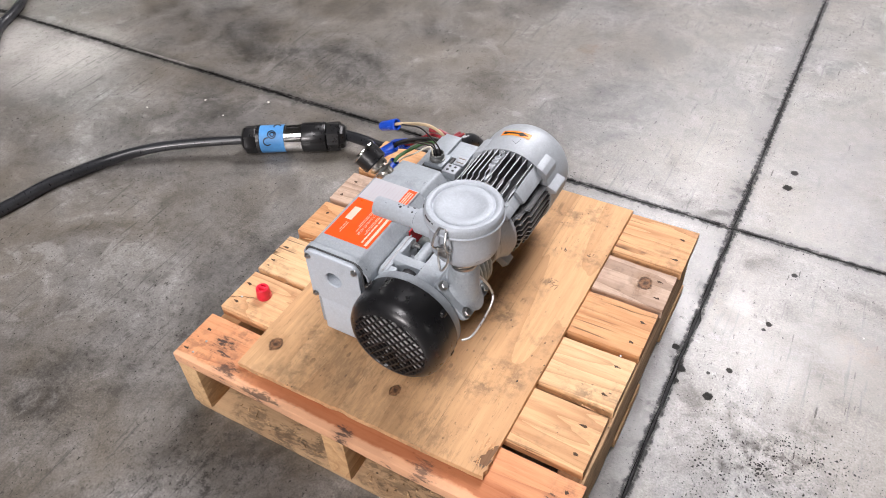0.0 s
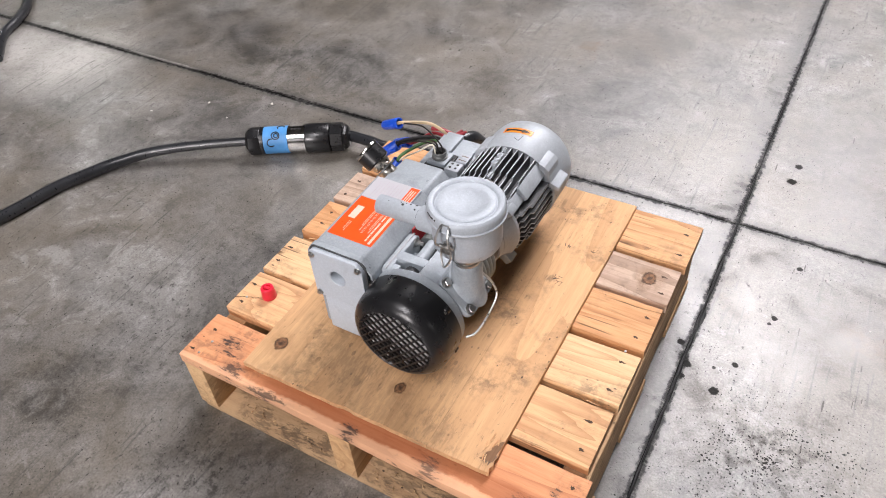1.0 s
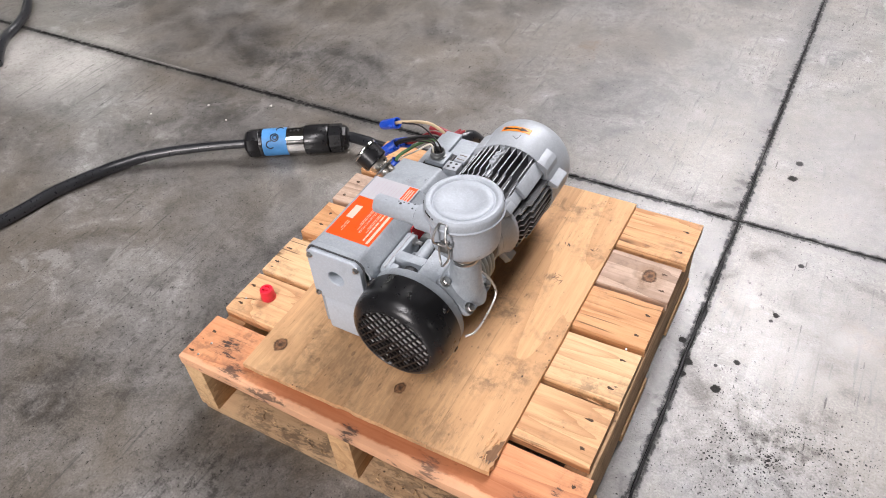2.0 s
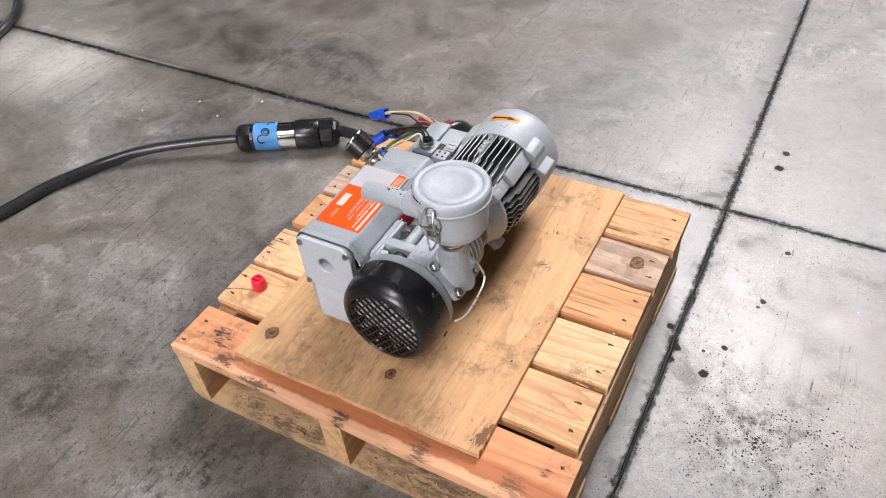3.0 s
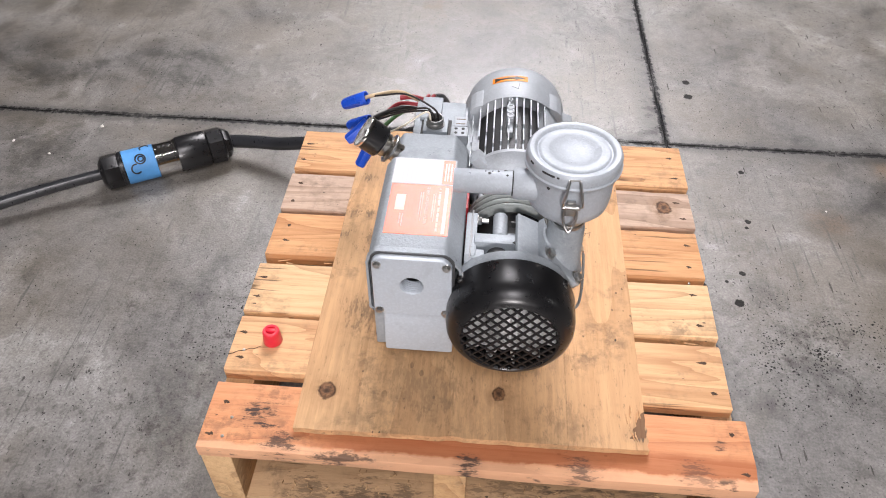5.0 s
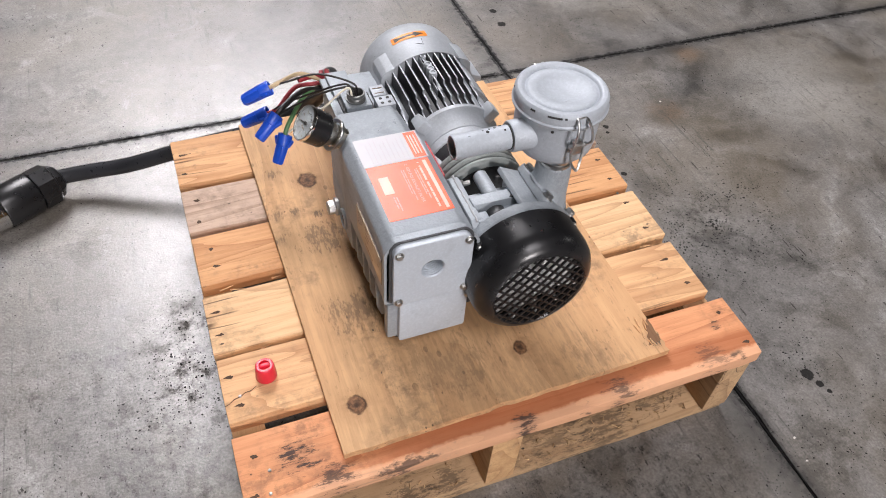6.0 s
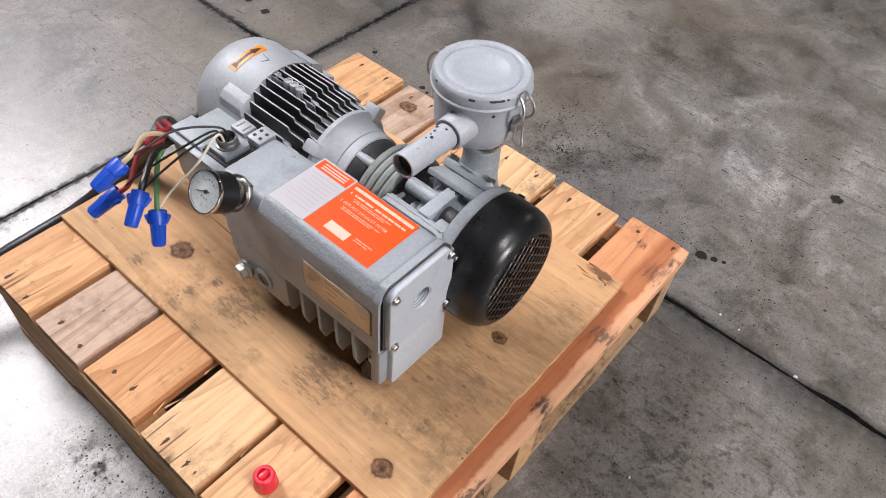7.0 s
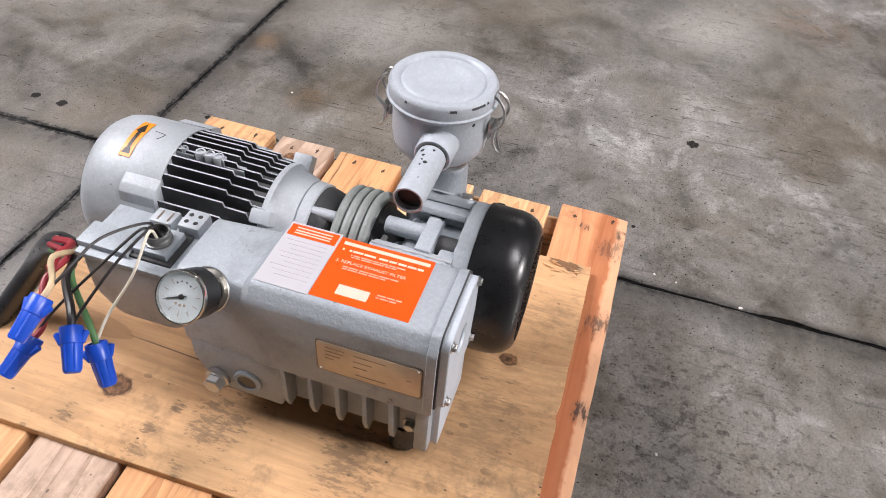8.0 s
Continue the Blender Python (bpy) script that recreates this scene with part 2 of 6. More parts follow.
def concrete(name):
    """Old sealed slab: cloudy, scuffed and speckled, with tar along its joints."""
    n = Nodes(name)
    c = n.coords()
    sep = n.tree.nodes.new("ShaderNodeSeparateXYZ")
    n.put(sep.inputs[0], c)
    x, y = sep.outputs[0], sep.outputs[1]
    a = n.noise(c, 1.5, 5, 0.6, 0.4)
    b = n.noise(c, 5.5, 10, 0.68, 1.0)
    m = n.noise(n.coords(shift=(2.3, 1.1, 0)), 17, 9, 0.74, 0.5)
    f = n.noise(c, 75, 6, 0.75)
    g = n.noise(c, 300, 2, 0.5)
    t = n.math("ADD", n.math("ADD", n.math("MULTIPLY", a, 0.22), n.math("MULTIPLY", b, 0.38)), n.math("ADD", n.math("MULTIPLY", m, 0.26), n.math("MULTIPLY", f, 0.14)))
    ramp = n.tree.nodes.new("ShaderNodeValToRGB")
    n.put(ramp.inputs[0], n.span(t, 0.415, 0.605))
    els = ramp.color_ramp.elements
    els[0].position, els[0].color = 0.0, (0.045, 0.043, 0.040, 1)
    els[1].position, els[1].color = 1.0, (0.43, 0.425, 0.42, 1)
    for p, v in ((0.25, (0.100, 0.095, 0.088)), (0.5, (0.172, 0.165, 0.156)), (0.75, (0.245, 0.238, 0.230))):
        e = els.new(p)
        e.color = (*v, 1)
    col = ramp.outputs[0]
    hue = n.span(n.noise(n.coords(shift=(3, 7, 0)), 2.6, 5, 0.65), 0.40, 0.64)
    col = n.mix(n.math("MULTIPLY", hue, 0.45), col, (0.20, 0.165, 0.115))
    edge = n.noise(c, 140, 4, 0.65)

    def blob(px, py, r, inner=0.3, ragged=0.9):
        d = n.node("ShaderNodeVectorMath", 0, {0: c, 1: (px, py, 0)}, op="SUBTRACT")
        d = n.node("ShaderNodeVectorMath", "Value", {0: d}, op="LENGTH")
        rag = m if r > 0.05 else edge
        return n.span(n.math("ADD", d, n.math("MULTIPLY", n.math("SUBTRACT", rag, 0.5), r * ragged)), r * inner, r, 1.0, 0.0)

    # crisp dark smudges and pale worn patches
    smudge = n.math("MULTIPLY", n.span(m, 0.53, 0.60), n.span(b, 0.43, 0.57, 0.0, 0.42))
    col = n.mix(smudge, col, (0.075, 0.071, 0.066))
    pale = n.math("MULTIPLY", n.span(n.noise(n.coords(shift=(7, 3, 0)), 12, 9, 0.72, 0.7), 0.56, 0.63), n.span(a, 0.48, 0.6, 0.1, 0.6))
    col = n.mix(pale, col, (0.37, 0.362, 0.35))
    # pale patches; the faint pair west of the pallet puts floor sheen into colour
    col = n.mix(n.math("MULTIPLY", n.math("MAXIMUM", blob(-1.12, 0.69, 0.22, 0.2), n.math("MAXIMUM", n.math("MAXIMUM", blob(-1.32, 0.66, 0.18, 0.2), n.math("MULTIPLY", n.math("MAXIMUM", blob(1.20, 0.59, 0.18, 0.2), blob(1.50, -0.12, 0.15, 0.2)), 0.5)), n.math("MULTIPLY", n.math("MAXIMUM", blob(-0.20, 0.47, 0.30, 0.2), blob(-0.28, 0.20, 0.2, 0.2)), 0.12))), n.span(f, 0.35, 0.5, 0.5, 0.95)), col, (0.50, 0.485, 0.46))
    stain = n.math("MULTIPLY", n.span(n.noise(n.coords(shift=(1.5, 4.2, 0)), 3.4, 6, 0.7), 0.64, 0.70), 0.5)
    col = n.mix(stain, col, (0.15, 0.085, 0.04))
    # fine drag lines
    drag = n.noise(n.coords((110, 7, 1), turn=0.95), 1.0, 4, 0.65)
    drag = n.math("MULTIPLY", n.span(drag, 0.57, 0.66), n.span(n.noise(c, 2.7, 3), 0.44, 0.58, 0.0, 0.7))
    col = n.mix(drag, col, (0.06, 0.058, 0.054))

    def patch(places):
        total = 0.0
        for px, py, r, power in places:
            total = n.math("MAXIMUM", total, n.math("MULTIPLY", blob(px, py, r, 0.1), power))
        return total

    spotted = patch(((0.80, 0.30, 0.17, 1.0), (0.87, 0.33, 0.10, 0.9), (-0.05, 0.27, 0.13, 0.95), (-0.03, 0.36, 0.07, 0.9), (0.75, 0.02, 0.1, 0.5)))
    # dirt smears; the two front patches paint the pallet's shade on the slab
    dirt_and_shade = patch(((0.80, 0.30, 0.16, 0.8), (-0.05, 0.27, 0.14, 1.0), (-0.03, 0.36, 0.08, 1.0), (0.40, -0.11, 0.22, 1.0), (-0.10, 0.10, 0.15, 0.8), (-0.22, 0.30, 0.07, 0.7), (0.10, -0.12, 0.2, 1.0), (0.75, 0.02, 0.1, 0.6)))
    # tar specks, dense in dirty places and sparse elsewhere
    wobble = n.node("ShaderNodeTexNoise", "Color", {"Vector": c, "Scale": 150.0, "Detail": 2.0})
    wobble = n.node("ShaderNodeVectorMath", 0, {0: wobble, 1: (0.005, 0.005, 0.0)}, op="MULTIPLY")
    cw = n.node("ShaderNodeVectorMath", 0, {0: c, 1: wobble}, op="ADD")
    share = n.math("ADD", n.math("MULTIPLY", n.span(n.noise(c, 4.5, 4, 0.6), 0.38, 0.64), 0.2), n.math("MULTIPLY", spotted, n.span(n.noise(c, 16, 5, 0.7), 0.36, 0.60, 0.15, 0.75)))
    specks = n.specks(cw, 330, 0.42, n.math("MULTIPLY", share, 0.9))
    specks = n.math("MAXIMUM", specks, n.specks(cw, 185, 0.42, share))
    specks = n.math("MAXIMUM", specks, n.specks(cw, 92, 0.30, n.math("MULTIPLY", share, 0.25)))
    specks = n.math("MAXIMUM", specks, n.specks(cw, 42, 0.22, n.math("MULTIPLY", share, 0.18)))
    flecks = n.math("MULTIPLY", n.span(n.noise(n.coords((1, 0.55, 1), turn=0.5), 120, 5, 0.72), 0.61, 0.65), n.span(n.noise(c, 3.3, 4, 0.6), 0.42, 0.58, 0.15, 0.9))
    # short dark drag strokes in two directions, thickest where pallets are slid about
    busy = n.span(n.noise(n.coords(shift=(5, 2, 0)), 4.0, 5, 0.65), 0.40, 0.62, 0.05, 0.6)
    busy = n.math("MULTIPLY", busy, n.span(x, JOINT_X - 0.25, JOINT_X, 0.25, 1.0))
    strokes = n.math("MAXIMUM", n.specks(n.coords((1, 0.13, 1), turn=0.7), 75, 0.15, busy), n.specks(n.coords((1, 0.10, 1), turn=-0.35), 95, 0.15, busy))
    strokes = n.math("MAXIMUM", strokes, n.specks(n.coords((1, 0.07, 1), turn=1.15), 48, 0.09, n.math("MULTIPLY", busy, 0.7)))
    col = n.mix(n.math("MULTIPLY", strokes, 0.65), col, (0.05, 0.048, 0.045))
    # shallow dark pits, and old rust marks
    where = patch(((0.42, -0.14, 0.26, 1.0), (0.30, -0.20, 0.2, 1.0), (0.85, -0.35, 0.35, 0.7), (0.0, -0.15, 0.25, 0.6), (-0.25, 0.1, 0.3, 0.6)))
    pits = n.math("MULTIPLY", where, n.span(n.noise(n.coords((1, 0.7, 1), turn=0.4), 95, 3, 0.55), 0.56, 0.64))
    col = n.mix(n.math("MULTIPLY", pits, 0.6), col, (0.045, 0.044, 0.042))
    rust = n.math("MAXIMUM", blob(1.64, -0.324, 0.14, 0.3), n.math("MAXIMUM", blob(0.894, 0.586, 0.05, 0.3), blob(1.05, 0.75, 0.045, 0.3)))
    col = n.mix(n.math("MULTIPLY", rust, n.span(m, 0.42, 0.58, 0.1, 0.65)), col, (0.17, 0.105, 0.055))
    blots = n.specks(cw, 7.0, 0.03, 0.3)
    for px, py, r in ((0.705, 0.390, 0.0085), (0.717, 1.020, 0.009), (0.713, 0.965, 0.010), (0.722, 0.455, 0.006), (0.757, 0.008, 0.010), (0.763, -0.010, 0.006), (0.768, -0.024, 0.004), (1.032, -0.099, 0.012), (0.633, 0.463, 0.007), (0.653, 0.423, 0.008), (0.652, 0.397, 0.006), (0.757, 0.581, 0.006), (0.752, 0.565, 0.004), (0.694, 0.435, 0.0035), (0.773, 0.718, 0.006)):
        blots = n.math("MAXIMUM", blots, blob(px, py, r, 0.8, 1.2))
    smear_and_shade = n.math("MULTIPLY", dirt_and_shade, n.span(n.noise(c, 34, 9, 0.8), 0.50, 0.60))
    col = n.mix(n.math("MULTIPLY", smear_and_shade, 0.75), col, (0.05, 0.048, 0.045))
    col = n.mix(n.math("MULTIPLY", blob(0.843, 0.36, 0.016, 0.8), 0.6), col, (0.14, 0.13, 0.115))
    col = n.mix(n.math("MULTIPLY", flecks, 0.85), col, (0.035, 0.034, 0.032))
    # grime along the joints, widened where the pallet stands to paint its shade too
    wob = n.math("MULTIPLY", n.math("SUBTRACT", m, 0.5), 0.035)
    sx = n.math("ADD", n.math("SUBTRACT", x, JOINT_X), wob)
    sy = n.math("ADD", n.math("SUBTRACT", y, JOINT_Y), wob)
    gx = n.math("MAXIMUM", n.math("MULTIPLY", sx, 1.5), n.math("MULTIPLY", sx, -0.5))
    gy = n.math("ABSOLUTE", sy)
    dj = n.math("MINIMUM", gx, gy)
    col = n.mix(n.math("MULTIPLY", n.span(dj, 0.002, 0.030, 1.0, 0.0), n.span(n.math("ADD", f, n.math("MULTIPLY", m, 0.4)), 0.48, 0.74)), col, (0.035, 0.033, 0.03))
    rim = n.math("MINIMUM", n.math("ABSOLUTE", n.math("ADD", n.math("SUBTRACT", x, JOINT_X), n.math("MULTIPLY", wob, 0.3))), n.math("ABSOLUTE", n.math("ADD", n.math("SUBTRACT", y, JOINT_Y), n.math("MULTIPLY", wob, 0.3))))
    rim = n.math("SUBTRACT", rim, n.math("MULTIPLY", n.math("SUBTRACT", f, 0.5), 0.018))
    rim = n.math("MULTIPLY", n.span(rim, 0.0056, 0.0086, 0.95, 0.0), n.math("MULTIPLY", n.span(f, 0.34, 0.52, 0.1, 1.0), n.span(y, -0.12, 0.04, 0.2, 1.0)))
    col = n.mix(rim, col, (0.016, 0.015, 0.014))
    # a short white line along the far joint
    white_line = n.math("MULTIPLY", n.span(n.math("ABSOLUTE", n.math("SUBTRACT", y, 0.7985)), 0.002, 0.006, 1.0, 0.0), n.span(n.math("ABSOLUTE", n.math("ADD", x, 0.87)), 0.08, 0.14, 1.0, 0.0))
    col = n.mix(n.math("MULTIPLY", white_line, n.span(f, 0.42, 0.55)), col, (0.62, 0.6, 0.57))
    tar = n.math("MAXIMUM", n.math("MAXIMUM", specks, blots), n.math("MULTIPLY", rim, 0.8))
    col = n.mix(n.math("MULTIPLY", tar, 0.92), col, (0.012, 0.012, 0.012))
    # hairline scratches
    scr = n.node("ShaderNodeTexVoronoi", "Distance", {"Vector": n.coords((3.0, 21.0, 1.0), turn=-0.6), "Scale": 2.2}, feature="DISTANCE_TO_EDGE")
    scr = n.math("MULTIPLY", n.span(scr, 0.0, 0.009, 1.0, 0.0), n.span(n.noise(c, 3.1, 2), 0.57, 0.66))
    col = n.mix(n.math("MULTIPLY", scr, 0.16), col, (0.5, 0.49, 0.47))
    grit = n.span(g, 0.34, 0.66, 0.70, 0.98)
    col = n.mix(1.0, col, n.node("ShaderNodeCombineColor", 0, {0: grit, 1: n.math("MULTIPLY", grit, 0.985), 2: n.math("MULTIPLY", grit, 0.965)}), "MULTIPLY")
    rough = n.math("ADD", n.span(b, 0.3, 0.7, 0.33, 0.52), n.math("MULTIPLY", n.math("SUBTRACT", m, 0.5), 0.3))
    mess = n.math("MINIMUM", n.math("ADD", n.math("ADD", n.math("ADD", tar, n.math("MULTIPLY", n.math("ADD", strokes, pits), 0.8)), flecks), n.math("ADD", smear_and_shade, n.math("MULTIPLY", smudge, 0.8))), 1.0)
    h = n.math("ADD", n.math("MULTIPLY", f, 0.6), n.math("MULTIPLY", g, 0.25))
    h = n.math("SUBTRACT", h, n.math("MULTIPLY", flecks, 0.4))
    return n.set(colour=col, rough=n.math("ADD", rough, n.math("MULTIPLY", mess, 0.25)), spec=n.span(mess, 0.0, 1.0, 0.92, 0.14), coat=n.math("MULTIPLY", n.span(mess, 0.0, 0.8, 0.5, 0.0), n.span(x, JOINT_X - 0.35, JOINT_X, 1.0, 0.12)), coat_rough=0.24, normal=n.bump(h, 0.42, 0.002))


JOINT_X, JOINT_Y = 0.646, 0.793
M = {}
M["concrete"] = concrete("sealed_concrete")
M["joint"] = plain("joint_tar", (0.006, 0.006, 0.006), 0.45, relief=0.9, scale=120, spec=0.12)
M["wall"] = plain("dark_unseen_wall", (0.14, 0.14, 0.135), 0.8, relief=0.2, scale=30, vary=0.08)
M["ceiling"] = plain("dark_unseen_roof", (0.10, 0.10, 0.10), 0.8, relief=0.1, scale=30, vary=0.08)
M["deck"] = wood("pine_deck", (0.73, 0.44, 0.22), (0.42, 0.20, 0.085), "x", stain=0.85, grain=1.15, lines=11.0)
M["deck_red"] = wood("red_pine_deck", (0.72, 0.335, 0.155), (0.44, 0.16, 0.068), "x", stain=0.8, stain_colour=(0.05, 0.036, 0.032), grain=1.15, worn_front=0.009,
                     scuffs=((0.062, 0.045, 0.036, 0.95), (0.09, 0.012, 0.03, 0.8), (0.30, 0.004, 0.022, 0.9), (0.545, 0.012, 0.03, 0.5), (0.42, 0.01, 0.03, 0.7), (0.575, 0.05, 0.012, 0.8)))
M["deck_old"] = wood("weathered_deck", (0.55, 0.40, 0.30), (0.28, 0.18, 0.125), "x", stain=0.7, grain=1.2, knots=((0.565, 0.445, 0.012),))
M["end_grain"] = wood("weathered_end_grain", (0.40, 0.235, 0.115), (0.15, 0.075, 0.035), "x", stain=0.9, stain_colour=(0.045, 0.03, 0.02), grain=1.3)
M["bottom"] = wood("dirty_bottom_board", (0.50, 0.31, 0.16), (0.26, 0.14, 0.065), "x", stain=1.0, stain_colour=(0.025, 0.023, 0.021), grain=0.7,
                   scuffs=((0.11, 0.016, 0.05, 0.5), (0.17, 0.014, 0.05, 0.6), (0.225, 0.016, 0.04, 0.55), (0.36, 0.04, 0.08, 0.45), (0.44, 0.025, 0.07, 0.55), (0.51, 0.05, 0.07, 0.5)))
M["stringer"] = wood("stringer_wood", (0.66, 0.43, 0.22), (0.38, 0.205, 0.09), "y", stain=0.85)
M["stringer_old"] = wood("brown_stringer_wood", (0.50, 0.30, 0.15), (0.24, 0.125, 0.06), "y", stain=0.8, stain_colour=(0.04, 0.028, 0.02), grain=1.2)
M["ply"] = wood("plywood_face", (0.66, 0.39, 0.19), (0.44, 0.23, 0.10), "y", stain=0.9, stain_colour=(0.085, 0.062, 0.045), grain=0.95, clean_from=0.405, lines=4.0,
                knots=((0.132, 0.078, 0.0105), (0.330, 0.090, 0.0085), (0.167, 0.439, 0.0135)),
                scuffs=((0.24, 0.09, 0.09, 0.26), (0.32, 0.07, 0.12, 0.14), (0.41, 0.05, 0.06, 0.25), (0.16, 0.33, 0.05, 0.55), (0.17, 0.20, 0.06, 0.5), (0.485, 0.05, 0.022, 0.9), (0.42, 0.32, 0.014, 0.5), (0.43, 0.37, 0.014, 0.5), (0.38, 0.14, 0.06, 0.25), (0.124, 0.463, 0.018, 0.5), (0.113, 0.382, 0.016, 0.5), (0.139, 0.383, 0.014, 0.6), (0.167, 0.373, 0.016, 0.7), (0.100, 0.340, 0.02, 0.5)))
M["sealant"] = plain("pale_sealant", (0.38, 0.39, 0.40), 0.55, relief=0.5, scale=160)
M["hole"] = plain("torn_nail_hole", (0.07, 0.038, 0.02), 0.8, relief=0.5)
M["engraved_wood"] = plain("dark_scratch", (0.09, 0.06, 0.04), 0.8)
M["torn"] = wood("torn_inner_veneer", (0.22, 0.12, 0.06), (0.09, 0.045, 0.022), "y", stain=0.8, grain=1.3)
M["nail"] = plain("nail_steel", (0.30, 0.28, 0.26), 0.4, 0.9)
M["grey"] = cast_paint("grey_machine_paint", (0.355, 0.39, 0.42), 0.54, 0.38, 0.2, 0.4, 0.35, 300.0)
# smoother cover paint, lightened: bright light on the front is put into it
M["grey_smooth_lit"] = cast_paint("lit_grey_sheet_paint", (0.51, 0.56, 0.615), 0.5, 0.12, 0.12, 0.2, 0.4, 320.0)
M["silver"] = cast_paint("silver_filter_paint", (0.43, 0.468, 0.51), 0.5, 0.24, 0.15, 0.18, 0.35, 320.0)
M["motor"] = cast_paint("motor_grey_paint", (0.42, 0.45, 0.48), 0.52, 0.12, 0.18, 0.3, 0.4, 320.0)
# dark grey for some castings; on motor fins it holds shade between them
M["graphite"] = cast_paint("dark_grey_and_shade", (0.075, 0.077, 0.08), 0.5, 0.25, 0.3, 0.3)
M["hood"] = cast_paint("dark_hood_iron", (0.055, 0.057, 0.06), 0.42, 0.25, 0.2, 0.2)
M["clip_wire"] = plain("dull_spring_wire", (0.55, 0.55, 0.54), 0.32, 1.0)
# near black for dark parts, and as shade in bores and gaps
M["dark"] = plain("near_black_and_shade", (0.03, 0.03, 0.03), 0.6, 0.2)
M["black"] = plain("black_plastic", (0.010, 0.010, 0.011), 0.30, relief=0.006, scale=90)
M["rubber"] = plain("black_rubber", (0.019, 0.020, 0.023), 0.31, relief=0.1, scale=180, vary=0.3, spec=0.65)
M["steel"] = plain("zinc_steel", (0.46, 0.46, 0.45), 0.34, 1.0, relief=0.15, scale=300, vary=0.15)
M["chrome"] = plain("bright_nickel", (0.75, 0.74, 0.72), 0.12, 1.0, relief=0.05)
M["brass"] = plain("nickel_brass_fitting", (0.5, 0.47, 0.42), 0.3, 1.0)
M["ring"] = cast_paint("pale_ring_paint", (0.27, 0.295, 0.285), 0.52, 0.3, 0.15, 0.6)
M["impeller"] = plain("impeller_aluminium", (0.8, 0.8, 0.8), 0.35, 0.2)
M["orange"] = plain("orange_sticker", (0.90, 0.085, 0.006), 0.32, relief=0.03, vary=0.05)
M["orange_arrow"] = plain("amber_sticker", (0.9, 0.27, 0.02), 0.4, relief=0.03, vary=0.05)
M["white"] = plain("white_sticker", (0.46, 0.45, 0.475), 0.40, relief=0.03, vary=0.03)
M["pink"] = plain("faded_print", (0.78, 0.36, 0.27), 0.4, relief=0.02, vary=0.05)
M["pale"] = plain("pale_print", (0.70, 0.52, 0.42), 0.4, relief=0.02, vary=0.05)
M["ink"] = plain("black_ink", (0.012, 0.011, 0.01), 0.45, relief=0.02)
M["engraved"] = plain("engraved_brown", (0.16, 0.12, 0.085), 0.5)
M["handle"] = plain("bright_wire", (0.66, 0.66, 0.65), 0.30, 0.9)
M["plate"] = plain("nameplate_metal", (0.44, 0.37, 0.28), 0.42, 0.6, relief=0.06)
M["red_gasket"] = plain("red_gasket", (0.35, 0.01, 0.015), 0.5)
M["red_cap"] = plain("red_plastic", (0.75, 0.02, 0.05), 0.35, relief=0.05)
M["blue_nut"] = plain("blue_nylon", (0.012, 0.075, 0.52), 0.35, relief=0.05)
M["blue_tape"] = plain("blue_tape", (0.075, 0.27, 0.58), 0.5, relief=0.1)
M["wire_black"] = plain("black_wire", (0.018, 0.016, 0.016), 0.4)
M["wire_white"] = plain("white_wire", (0.7, 0.66, 0.55), 0.45)
M["wire_tan"] = plain("tan_wire", (0.55, 0.42, 0.26), 0.5)
M["collar"] = plain("dull_collar", (0.17, 0.175, 0.17), 0.40, 0.6)
M["wire_green"] = plain("green_wire", (0.09, 0.20, 0.08), 0.45)
M["wire_red"] = plain("red_wire", (0.28, 0.02, 0.03), 0.45)
M["dial"] = plain("dial_white", (0.27, 0.30, 0.305), 0.5, relief=0.0)
glass = Nodes("gauge_glass")
M["glass"] = glass.set(colour=(1, 1, 1), rough=0.03, glass=1.0, ior=1.45)
M["lens_oil"] = plain("sight_glass", (0.12, 0.1, 0.07), 0.08)

# ---- mesh helpers ----


def mesh_of(name, bm, material, angle=35):
    me = bpy.data.meshes.new(name)
    bmesh.ops.recalc_face_normals(bm, faces=bm.faces)
    bm.to_mesh(me)
    bm.free()
    me.shade_smooth()
    me.set_sharp_from_angle(angle=radians(angle))
    me.materials.append(material)
    return me


def part(name, bm, material, parent=None, label="", angle=35):
    ob = new(name, mesh_of(name, bm, material, angle))
    if parent is not None:
        ob.parent = parent
        if parent.type == "EMPTY":
            ob.matrix_parent_inverse = parent.matrix_basis.inverted()
    return tagged(ob, label) if label else ob


def thing(name, x, y, z, label, category, group="", kind=""):
    ob = new(name)
    ob.empty_display_size = 0.05
    ob.matrix_basis = Matrix.Translation((x, y, z))
    return tagged(ob, label, category, group, kind)


def box(x0, x1, y0, y1, z0, z1, bevel=0.0, seg=2, m=None, bm=None):
    bm = bm or bmesh.new()
    made = bmesh.ops.create_cube(bm, size=1.0)["verts"]
    for v in made:
        v.co = ((x0 + x1) / 2 + v.co.x * (x1 - x0), (y0 + y1) / 2 + v.co.y * (y1 - y0), (z0 + z1) / 2 + v.co.z * (z1 - z0))
    if bevel:
        edges = {e for v in made for e in v.link_edges}
        got = bmesh.ops.bevel(bm, geom=list(edges), offset=bevel, segments=seg, profile=0.5, affect="EDGES")
        made = list({v for f in got["faces"] for v in f.verts} | {v for v in made if v.is_valid})
    if m is not None:
        for v in set(made):
            v.co = m @ v.co
    return bm


def frame_of(axis):
    a = Vector(axis).normalized()
    u = a.cross(Vector((0, 0, 1)))
    if u.length < 1e-4:
        u = Vector((1, 0, 0))
    u.normalize()
    return a, u, a.cross(u).normalized()


